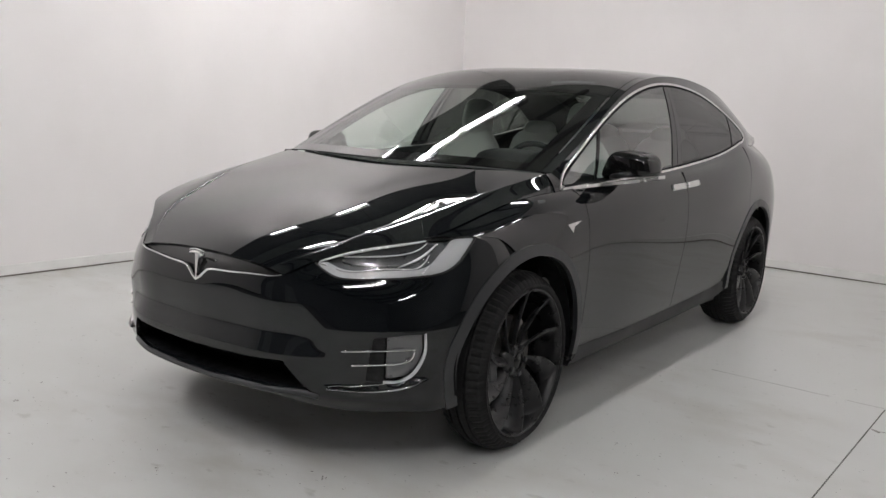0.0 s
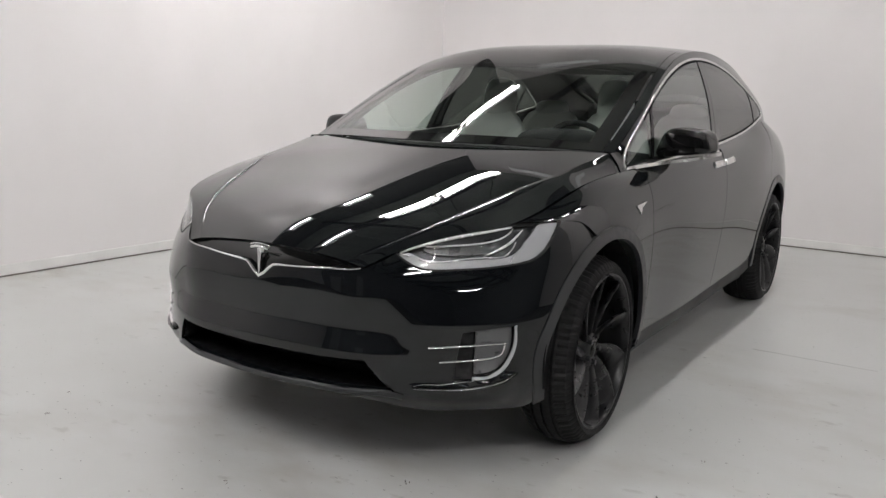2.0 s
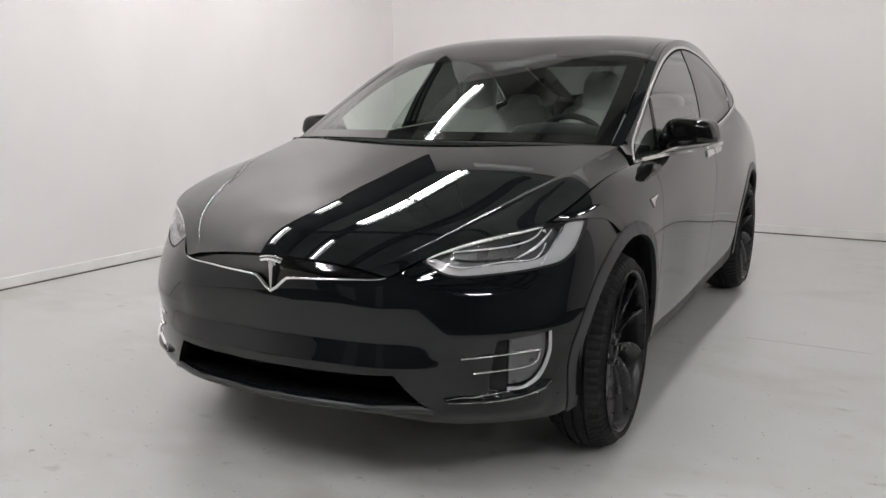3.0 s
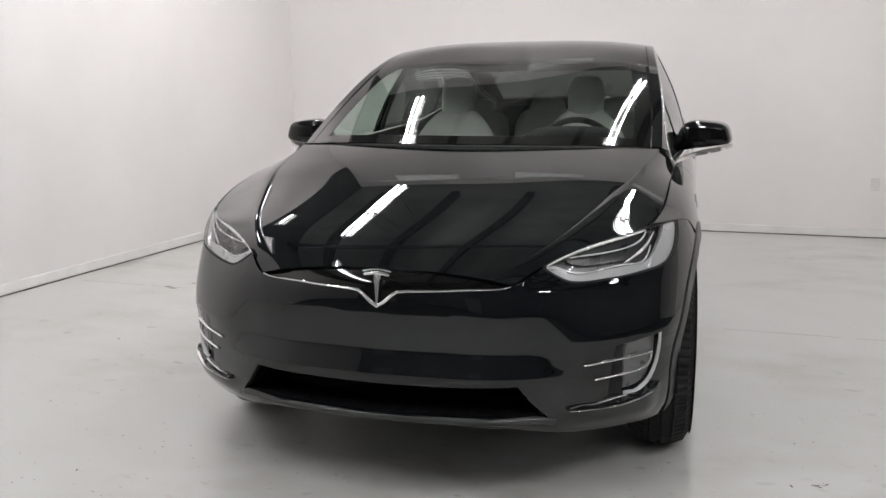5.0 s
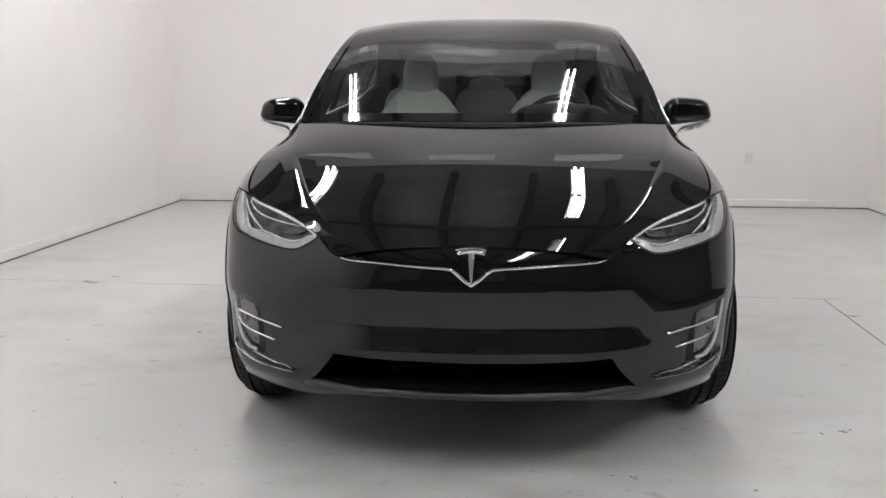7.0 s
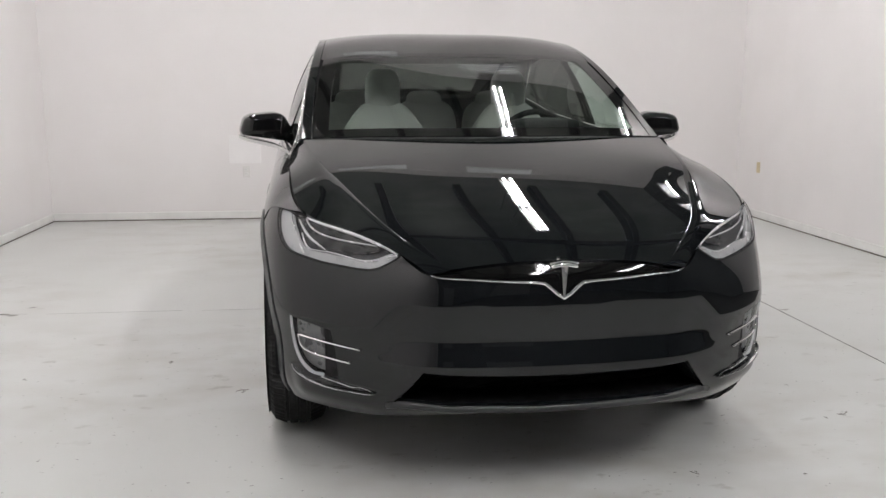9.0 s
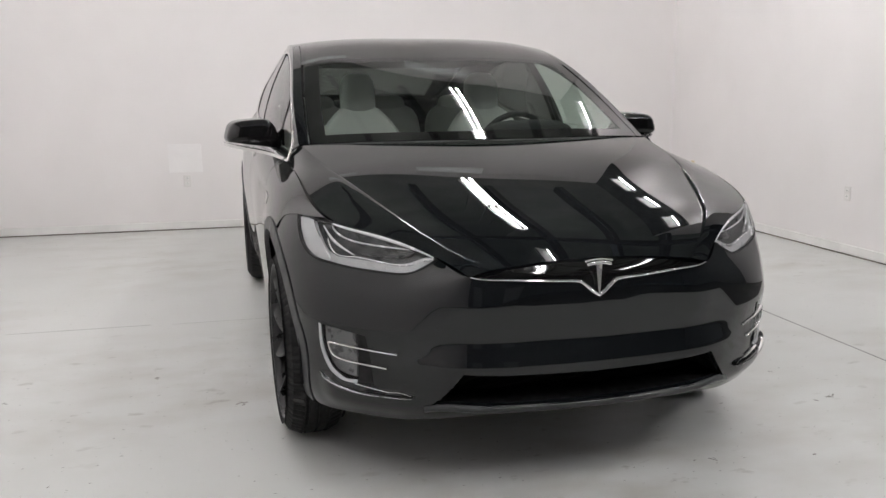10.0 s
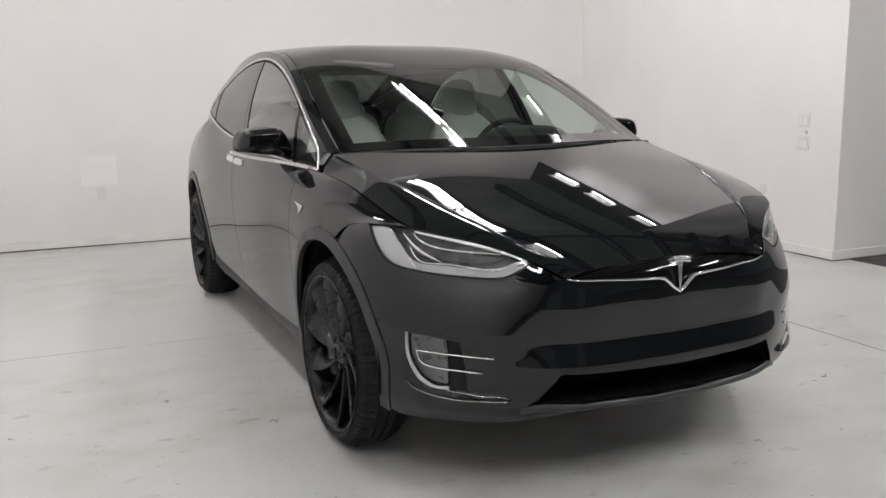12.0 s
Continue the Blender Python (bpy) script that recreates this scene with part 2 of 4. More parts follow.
def strip(name, surf, path, width, mat, parent, label="", lift=0.001, rise=0.003, taper=False, shift=0.0):
    """A raised bead along a line on a surface."""
    p = np.array(path, float)
    pos, nor = surf.at(p[:, 0], p[:, 1]), surf.normal(p[:, 0], p[:, 1])
    t = np.gradient(pos, axis=0)
    t /= np.maximum(np.linalg.norm(t, axis=1, keepdims=True), 1e-9)
    b = np.cross(nor, t)
    ws = np.full(len(p), width) if np.isscalar(width) else np.interp(np.linspace(0, 1, len(p)), np.linspace(0, 1, len(width)), width)
    prof = [(-.5, -.006), (-.5, 0), (-.3, .7), (0, 1), (.3, .7), (.5, 0), (.5, -.006)]
    verts, faces, m = [], [], len(prof)
    for i in range(len(p)):
        for c, h in prof:
            hh = lift + rise * h if h >= 0 else h
            verts.append(pos[i] + b[i] * (c * ws[i] + shift) + nor[i] * hh)
    for i in range(len(p) - 1):
        for j in range(m - 1):
            faces.append((i * m + j, i * m + j + 1, (i + 1) * m + j + 1, (i + 1) * m + j))
    faces += [tuple(range(m))[::-1], tuple((len(p) - 1) * m + j for j in range(m))]
    ob = mesh_object(name, verts, faces, mat, parent, label, True)
    return ob


def lathe(profile, n=64, axis="x", closed=False):
    """Verts and faces of a profile of (along, radius) turned round an axis through the origin."""
    verts, faces, m = [], [], len(profile)
    for i in range(n):
        a = 2 * math.pi * i / n
        for x, r in profile:
            verts.append((x, r * math.sin(a), r * math.cos(a)))
    for i in range(n):
        k = (i + 1) % n
        for j in range(m - 1 + closed):
            l = (j + 1) % m
            faces.append((i * m + j, k * m + j, k * m + l, i * m + l))
    return verts, faces


def rounded(name, at, size, mat, parent, power=4.0, turn=(0, 0, 0), label="", n=20, shape=None):
    """A cushion-like body: a rounded box, optionally reshaped."""
    verts, faces = [], []
    m = n * 2
    for i in range(n + 1):
        a = -math.pi / 2 + math.pi * i / n
        for j in range(m):
            b = 2 * math.pi * j / m
            c = [math.cos(a) * math.cos(b), math.cos(a) * math.sin(b), math.sin(a)]
            k = sum(abs(v) ** power for v in c) ** (-1 / power)
            v = Vector([c[q] * k * size[q] / 2 for q in range(3)])
            verts.append(shape(v) if shape else v)
    for i in range(n):
        for j in range(m):
            faces.append((i * m + j, i * m + (j + 1) % m, (i + 1) * m + (j + 1) % m, (i + 1) * m + j))
    mt = pose(*at, *turn)
    return mesh_object(name, [mt @ v for v in verts], faces, mat, parent, label, True)


def tube(name, path, radius, mat, parent, label="", n=10, closed=False):
    p = np.array(path, float)
    t = np.gradient(p, axis=0)
    if closed:
        t = np.roll(p, -1, 0) - np.roll(p, 1, 0)
    t /= np.linalg.norm(t, axis=1, keepdims=True)
    ref = np.array([0.31, 0.22, 0.93])
    u = np.cross(t, ref)
    u /= np.linalg.norm(u, axis=1, keepdims=True)
    v = np.cross(t, u)
    verts, faces, k = [], [], len(p)
    for i in range(k):
        for j in range(n):
            a = 2 * math.pi * j / n
            verts.append(p[i] + radius * (math.cos(a) * u[i] + math.sin(a) * v[i]))
    for i in range(k if closed else k - 1):
        for j in range(n):
            faces.append((i * n + j, i * n + (j + 1) % n, ((i + 1) % k) * n + (j + 1) % n, ((i + 1) % k) * n + j))
    if not closed:
        faces += [tuple(range(n))[::-1], tuple((k - 1) * n + j for j in range(n))]
    return mesh_object(name, verts, faces, mat, parent, label, True)


def clip_half(lp, a, b, c):
    """The part of a loop where a * y + b * z >= c."""
    out = []
    for p, q in zip(lp, np.roll(lp, -1, 0)):
        dp, dq = a * p[0] + b * p[1] - c, a * q[0] + b * q[1] - c
        if dp >= 0:
            out.append(p)
        if (dp >= 0) != (dq >= 0):
            out.append(p + (q - p) * dp / (dp - dq))
    return np.array(out)


def clip_lean(lp, y0, lean0, y1, lean1):
    """A stretch of the window between two leaning lines, whose feet at 1.1 m are y0 and y1."""
    lp = clip_half(lp, 1, -lean0, y0 - lean0 * 1.1)
    return clip_half(lp, -1, lean1, -(y1 - lean1 * 1.1))


# ---- the room ----
ROOM = pose(0, 0, 0, 0, 0, -1.808)
XL, XR, YB, YE, YF, XF, HIGH = -3.541, 3.669, 5.482, 1.768, -9.0, 9.5, 5.4


def setting(name, bm, mat, label, category):
    ob = part(name, bm, mat, None, label)
    ob.matrix_world = ROOM
    return tagged(ob, label, category, kind="structure")


setting("floor", box_bm(XL - .2, XF + .2, YF - .2, YB + .2, -.15, 0), FLOOR, "worn pale grey painted concrete floor with scuffs and cracks", "floor")
setting("wall_left", box_bm(XL - .2, XL, YF, YB, 0, HIGH), WALL, "plain white painted wall", "wall")
setting("wall_back", box_bm(XL - .2, XR + .2, YB, YB + .2, 0, HIGH), WALL, "plain white painted wall with faint marks", "wall")
setting("wall_right", box_bm(XR, XR + .2, YE + .15, YB, 0, HIGH), WALL, "white painted wall ending in an outer corner", "wall")
setting("wall_return", box_bm(XR, XF, YE, YE + .15, 0, HIGH), WALL, "white wall turning away from the outer corner in shade", "wall")
# two unseen walls added to close the hall, dark in its reflections
setting("wall_far_right", box_bm(XF, XF + .2, YF, YE, 0, HIGH), WALL_FAR, "unseen wall added to close the hall, darkened for its dimness", "wall")
setting("wall_front", box_bm(XL - .2, XF + .2, YF - .2, YF, 0, HIGH), WALL_FAR, "unseen wall added to close the hall, darkened for its dimness", "wall")
setting("ceiling", box_bm(XL - .2, XF + .2, YF - .2, YB + .2, HIGH, HIGH + .15), DECK, "grey roof lining over dark beams", "ceiling")

# unseen panels added for the paler patches mirrored in the bumper
for k, (x, w, h) in enumerate(((.85, .95, 2.1), (-2.3, 1.1, 2.1))):
    setting("door_%d" % (k + 1), box_bm(x - w / 2, x + w / 2, YF, YF + .05, .004, h, .01, 1), GREY_TRAY, "unseen grey panel added for a patch mirrored in the bumper", "door")

# dark bands added on the unseen wall tops, to darken the bonnet's reflection
WALL_TOP_DARK = plain("dark_wall_top", (0.035, 0.037, 0.036), 0.8, vary=.3, scale=3)
setting("top_band_left", box_bm(XL, XL + .03, YF, YB - .02, 4.5, HIGH), WALL_TOP_DARK, "dark band added along the unseen wall top to darken its reflection", "trim")
setting("top_band_right", box_bm(XR - .03, XR, YE, YB - .02, 4.5, HIGH), WALL_TOP_DARK, "dark band added along the unseen wall top to darken its reflection", "trim")

BB = .085
for nm, b in (("baseboard_left", (XL, XL + .014, YF, YB)), ("baseboard_back", (XL + .014, XR - .014, YB - .014, YB)), ("baseboard_right", (XR - .014, XR, YE, YB - .014)), ("baseboard_return", (XR, XF, YE - .014, YE))):
    setting(nm, box_bm(*b, .011, BB, .004, 1), TRIM_WHITE, "white painted baseboard along the wall", "baseboard")
    # thin darker strip along the foot of the baseboard
    setting(nm.replace("baseboard", "trim"), box_bm(b[0] - (.004 if nm == "baseboard_left" else 0), b[1] - (.003 if nm == "baseboard_left" else 0), b[2] + (.003 if nm in ("baseboard_back", "baseboard_return") else 0), b[3], .0006, .010), GAP_STRIP, "dark strip under the baseboard", "gap")


def beam(x0, x1, y0, y1, z0, z1):
    ob = part("ceiling_beam", box_bm(x0, x1, y0, y1, z0, z1, .006, 1), STEEL)
    ob.matrix_world = ROOM
    return tagged(ob, "dark steel beam under the roof lining", "beam", "ceiling beams", "structure")


for k in range(-2, 9):
    beam(k * 1.1 - .655, k * 1.1 - .545, YF, 4.75, HIGH - .24, HIGH)
for y in (-6.2, -3.6, -1.2, 1.25):
    beam(XL, XF, y, y + .14, HIGH - .32, HIGH - .242)


def strip_light(at, length=1.2, tubes=(-1, 1), r=.011):
    x, y, z = at
    lamp = thing("strip_light", "twin fluorescent strip light hanging under the ceiling, switched on, in rows with added fill lamps" if length > 1 else "short single fluorescent light hanging in a grey tray", "lamp", (0, 0, 0), 0, "strip lights")
    part("tray", box_bm(-.080, .080, -length / 2, length / 2, .07, .11, .006, 1), GREY_TRAY, lamp)
    for s in tubes:
        v, f = lathe([(-length / 2 + .03, .0), (-length / 2 + .03, r), (length / 2 - .03, r), (length / 2 - .03, 0)], 12)
        mesh_object("tube", [(p[1] + s * .042, p[0], p[2]) for p in v], f, TUBE_GLOW, lamp, "lit fluorescent tube", True)
        for e in (-1, 1):
            part("tube_holder", box_bm(s * .042 - .015, s * .042 + .015, e * (length / 2 - .015) - .012, e * (length / 2 - .015) + .012, -.02, .07), FIXTURE, lamp)
    for e in (-1, 1):
        part("hanger", box_bm(-.003, .003, e * length / 3 - .003, e * length / 3 + .003, .11, HIGH - z - .002), STEEL, lamp)
    lamp.matrix_world = ROOM @ pose(x, y, z)
    return lamp


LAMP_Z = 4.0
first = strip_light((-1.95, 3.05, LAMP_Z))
# the lamps at y -2.9 and -4.13 are added fill behind the camera
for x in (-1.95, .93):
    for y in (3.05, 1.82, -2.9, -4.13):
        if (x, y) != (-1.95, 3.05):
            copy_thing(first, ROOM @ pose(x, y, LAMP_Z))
short = strip_light((3.32, 4.2, 4.33), .64, (1,), .007)
for y in (3.2, 1.95):
    copy_thing(short, ROOM @ pose(3.32, y, 4.33))
short = strip_light((-3.19, 2.3, 4.2), .64, (1,), .007)
copy_thing(short, ROOM @ pose(-3.19, .85, 4.2))
short = strip_light((-1.95, .15, LAMP_Z), .64, (1,), .007)
copy_thing(short, ROOM @ pose(.93, .15, LAMP_Z))
# more unseen lamps, added to brighten the hall and the right-hand walls
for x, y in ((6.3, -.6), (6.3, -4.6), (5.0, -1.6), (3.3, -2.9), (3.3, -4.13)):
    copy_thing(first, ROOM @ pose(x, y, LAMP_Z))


# things on the walls
def on_wall(ob, wall, along, z):
    m = {"back": pose(along, YB, z), "right": pose(XR, along, z, 0, 0, -90)}[wall]
    ob.matrix_world = ROOM @ m
    return ob


def socket(label="small ivory wall socket on the white wall"):
    ob = thing("wall_socket", label, "socket", (0, 0, 0), 0, "wall sockets")
    part("plate", box_bm(-.037, .037, -.007, .001, -.058, .058, .004, 2), PLATE, ob)
    for z in (-.024, .024):
        part("outlet", box_bm(-.017, .017, -.010, -.006, z - .014, z + .014, .003, 1), TRIM_WHITE, ob)
        for x in (-.006, .006):
            part("slot", box_bm(x - .0015, x + .0015, -.0106, -.0098, z - .004, z + .006), MATT, ob)
    return ob


base = on_wall(socket(), "back", -1.61, .490)
for wall, along, z in (("right", 2.555, .494), ("back", 2.46, .505)):
    on_wall(copy_thing(base, Matrix()), wall, along, z)


def switch():
    ob = thing("light_switch", "ivory double light switch on the white wall", "switch", (0, 0, 0), 0, "light switches")
    part("plate", box_bm(-.060, .060, -.008, .001, -.058, .058, .004, 2), PLATE, ob)
    for x in (-.024, .024):
        bm = box_bm(x - .017, x + .017, -.014, -.007, -.034, .034, .003, 1)
        bmesh.ops.rotate(bm, cent=(x, -.010, 0), matrix=Matrix.Rotation(radians(5), 3, "X"), verts=bm.verts)
        part("rocker", bm, TRIM_WHITE, ob)
        part("screw", box_bm(x - .003, x + .003, -.0095, -.007, -.050, -.044, .001, 1), SATIN, ob)
    return ob


sw1 = on_wall(switch(), "right", 2.141, 1.103)
on_wall(copy_thing(sw1, Matrix()), "right", 2.137, .918)
knob = thing("dimmer", "small round dimmer between two light switches", "dimmer")
v, f = lathe([(0, .016), (.010, .015), (.018, .010), (.020, 0)], 20)
mesh_object("dial", [(p[1], -p[0], p[2]) for p in v], f, PLATE, knob, "", True)
on_wall(knob, "right", 2.115, 1.009)
tag = thing("wall_tag", "small tan strip stuck on the white wall", "tag")
part("strip", box_bm(-.035, .035, -.004, .001, -.055, .055, .001, 1), plain("tan_card", (.62, .52, .34), .6), tag)
on_wall(tag, "right", 5.00, .529)
patch = thing("wall_patch", "square of fresh white paint filler on the wall", "patch")
part("filler", box_bm(-.16, .16, -.0025, .001, -.14, .14, .002, 1), plain("fresh_filler", (.83, .81, .805), .6, vary=.02), patch)
on_wall(patch, "back", -1.62, .715)


def vent(x):
    ob = thing("wall_vent", "white louvred opening high on the back wall", "vent", (0, 0, 0), 0, "wall vents")
    for b in ((-.5, .5, .10, .13), (-.5, .5, -.13, -.10), (-.5, -.47, -.10, .10), (.47, .5, -.10, .10)):
        part("frame", box_bm(b[0], b[1], -.02, .001, b[2], b[3], .003, 1), FIXTURE, ob)
    part("opening", box_bm(-.47, .47, -.0015, .001, -.10, .10), VENT_GLOW, ob, "pale daylight behind the louvres")
    for k in range(5):
        bm = box_bm(-.47, .47, -.022, -.002, -.006, .006)
        bmesh.ops.rotate(bm, cent=(0, -.012, 0), matrix=Matrix.Rotation(radians(-35), 3, "X"), verts=bm.verts)
        bmesh.ops.translate(bm, verts=bm.verts, vec=(0, 0, -.08 + k * .04))
        part("slat", bm, FIXTURE, ob)
    return on_wall(ob, "back", x, 5.07)


for x in (-2.35, -.55, 1.25):
    vent(x)
setting("wall_top_trim", box_bm(XL + .03, XR - .03, YB - .02, YB, 5.18, 5.20, .003, 1), TRIM_WHITE, "white trim along the top of the wall", "trim")

# joints in the floor and the dark floor of the hall beyond the corner
JOINT_DARK = plain("dark_joint", (0.10, 0.097, 0.09), 0.8, vary=0.4, scale=3)
JOINT = plain("dusty_joint", (0.30, 0.295, 0.28), 0.8, vary=0.4, scale=3)
for b in ((-3.4, -2.85, 1.776, 1.7788), (-2.78, -2.52, 1.7663, 1.7685), (-2.4, -1.62, 1.751, 1.754), (-1.5, -.8, 1.7362, 1.7384), (1.1, 1.72, 1.736, 1.739), (1.8, 2.1, 1.7363, 1.7383), (1.976, 1.982, -0.17, 1.72)):
    setting("floor_joint", box_bm(*b, -.01, .0008), JOINT_DARK if b[0] > 1.9 else JOINT, "thin dark joint in the concrete floor", "joint")
SCUFF = plain("dark_scuff", (0.24, 0.232, 0.215), 0.8, vary=0.5, scale=40)
rng = random.Random(11)
for x, y, size in ((1.37, -.27, .05), (1.41, -.25, .03), (-.97, -1.11, .028), (.08, -1.10, .045), (.49, -.72, .03), (1.29, -.29, .022), (-2.60, 1.76, .10), (-2.54, 1.93, .08), (-1.13, -.91, .022), (.56, -.72, .024),
                   (.93, -.77, .02), (-1.49, .74, .03), (-1.09, .30, .06), (1.38, 1.99, .03), (.89, -.22, .018), (1.34, .09, .016), (2.01, 1.35, .05), (-2.1, .55, .03), (-1.75, -.35, .025), (2.35, .6, .02)):
    for k in range(rng.randint(1, 3)):
        n, r = rng.randint(6, 10), size * rng.uniform(.2, .45)
        cx, cy, lean, thin = x + rng.uniform(-.5, .5) * size, y + rng.uniform(-.4, .4) * size, rng.uniform(0, 3.1), rng.uniform(.2, .55)
        ring_pts = []
        for i in range(n):
            a, q = 2 * math.pi * i / n, r * rng.uniform(.55, 1.2)
            u, v = q * math.cos(a), q * thin * math.sin(a)
            ring_pts.append((cx + u * math.cos(lean) - v * math.sin(lean), cy + u * math.sin(lean) + v * math.cos(lean)))
        bm = bmesh.new()
        lower = [bm.verts.new((*p, .0004)) for p in ring_pts]
        upper = [bm.verts.new((*p, .0011)) for p in ring_pts]
        bm.faces.new(upper)
        for i in range(n):
            bm.faces.new((lower[i], lower[(i + 1) % n], upper[(i + 1) % n], upper[i]))
        setting("floor_scuff", bm, SCUFF, "small dark scuff on the concrete floor", "scuff")
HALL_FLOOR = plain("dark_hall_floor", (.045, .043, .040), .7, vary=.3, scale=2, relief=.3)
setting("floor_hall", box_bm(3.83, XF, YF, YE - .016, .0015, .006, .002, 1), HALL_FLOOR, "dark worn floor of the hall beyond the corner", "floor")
# unseen slab added to darken the floor mirrored in the bumper
setting("floor_dark_slab", box_bm(XL + .02, 3.826, YF, -4.7, .0015, .006, .002, 1), HALL_FLOOR, "unseen dark slab added to darken the reflection in the bumper", "floor")


# ---- car surfaces: spline nets through a few section curves ----
class Spline:
    """Cardinal weights of a natural cubic spline through the knots."""

    def __init__(self, knots):
        k = self.k = np.array(knots, float)
        n = len(k)
        h = np.diff(k)
        a, b = np.zeros((n, n)), np.zeros((n, n))
        a[0, 0] = a[-1, -1] = 1
        for i in range(1, n - 1):
            a[i, i - 1:i + 2] = h[i - 1], 2 * (h[i - 1] + h[i]), h[i]
            b[i, i - 1:i + 2] = 6 / h[i - 1], -6 / h[i - 1] - 6 / h[i], 6 / h[i]
        self.m = np.linalg.solve(a, b)

    def weights(self, x):
        k = self.k
        x = np.clip(np.atleast_1d(np.asarray(x, float)), k[0], k[-1])
        i = np.clip(np.searchsorted(k, x) - 1, 0, len(k) - 2)
        h = k[i + 1] - k[i]
        p, q = (k[i + 1] - x) / h, (x - k[i]) / h
        w = ((p ** 3 - p) * h * h / 6)[:, None] * self.m[i] + ((q ** 3 - q) * h * h / 6)[:, None] * self.m[i + 1]
        r = np.arange(len(x))
        w[r, i] += p
        w[r, i + 1] += q
        return w


def spl(knots, values, x):
    return Spline(knots).weights(x) @ np.array(values, float)


class Net:
    """A smooth sheet, mirrored about the car's middle: columns run from the middle outwards, each from low to high."""

    def __init__(self, us, vs, columns):
        c = np.array(columns, float)
        us = np.array(us, float)
        self.u = Spline(np.concatenate([-us[:0:-1], us]))
        self.v = Spline(vs)
        self.c = np.concatenate([c[:0:-1] * (-1, 1, 1), c])

    def at(self, u, v):
        return np.einsum("ni,nj,ijk->nk", self.u.weights(u), self.v.weights(v), self.c)

    def normal(self, u, v):
        u, v = np.atleast_1d(u).astype(float), np.atleast_1d(v).astype(float)
        e = 2e-3
        a, b = self.u.k[0] + e, self.u.k[-1] - e
        uu, vv = np.clip(u, a, b), np.clip(v, self.v.k[0] + e, self.v.k[-1] - e)
        n = np.cross(self.at(uu + e, vv) - self.at(uu - e, vv), self.at(uu, vv + e) - self.at(uu, vv - e))
        return n / np.maximum(np.linalg.norm(n, axis=1, keepdims=True), 1e-12)

    def find(self, axes, points, u0, u1, v0=None, v1=None):
        """The (u, v) whose place has those two coordinates, within a stretch of the sheet."""
        v0, v1 = self.v.k[0] if v0 is None else v0, self.v.k[-1] if v1 is None else v1
        points = np.array(points, float)
        gu, gv = [g.ravel() for g in np.meshgrid(np.linspace(u0, u1, 60), np.linspace(v0, v1, 30))]
        g = self.at(gu, gv)[:, axes]
        i = np.argmin(((points[:, None] - g[None]) ** 2).sum(2), axis=1)
        u, v = gu[i], gv[i]
        for _ in range(8):
            e = 1e-4
            p = self.at(u, v)[:, axes]
            du, dv = (self.at(u + e, v)[:, axes] - p) / e, (self.at(u, v + e)[:, axes] - p) / e
            r = points - p
            det = du[:, 0] * dv[:, 1] - du[:, 1] * dv[:, 0]
            det = np.where(np.abs(det) < 1e-3, 1e-3, det)
            u = np.clip(u + np.clip((r[:, 0] * dv[:, 1] - r[:, 1] * dv[:, 0]) / det, -.1, .1), u0, u1)
            v = np.clip(v + np.clip((du[:, 0] * r[:, 1] - du[:, 1] * r[:, 0]) / det, -.1, .1), v0, v1)
        return np.stack([u, v], 1)


# lower body: from the middle of the nose round the corner and along the side to the tail
LOW_V = (0, .12, .27, .40, .53, .66, .85)
LOW_U = (0, .22, .43, .57, .80, 1.12, 1.53, 1.93, 2.52, 3.22, 4.02, 4.48, 4.97, 5.5, 6.4)
PLAN_U = (0, .22, .43, .57, .80, 1.12, 1.53, 2.0)
PLAN_A = (0, 8, 20, 32, 48, 72, 88, 90)


def ramp(x, a, b):
    k = np.clip((x - a) / (b - a), 0, 1)
    return k * k * (3 - 2 * k)


class Nose(Net):
    """The lower body with the folds of the bumper: a hollow band over the intake, a fold below the headlamps and a ledge below the fog lamps."""

    def at(self, u, v):
        p = super().at(u, v)
        w = np.abs(np.atleast_1d(np.asarray(u, float)))
        z = p[:, 2]
        band = np.interp(z, (.30, .345, .44, .466, .476, .536, .546, .558, .66), (0, .003, .007, .009, .008, -.008, -.0098, -.0095, 0)) * (1 - ramp(w, .44, .68))
        fold_z = .572 + .02 * ramp(w, .9, 1.3)
        fold = .010 * np.where(z < fold_z, ramp(z, fold_z - .085, fold_z + .012), np.clip((.755 - z) / (.755 - fold_z), 0, 1)) * ramp(w, .46, .62) * (1 - ramp(w, .92, 1.22))
        edge = .368 + .03 * ramp(w, .68, .95)
        ledge = .012 * (1 - ramp(z, edge - .006, edge + .006)) * ramp(z, .27, .33) * ramp(w, .53, .66) * (1 - ramp(w, .90, 1.02))
        a = np.radians(np.interp(w, PLAN_U, PLAN_A))
        d = band + fold + ledge
        p[:, 0] += np.sign(np.atleast_1d(u)) * np.sin(a) * d
        p[:, 1] -= np.cos(a) * d
        return p


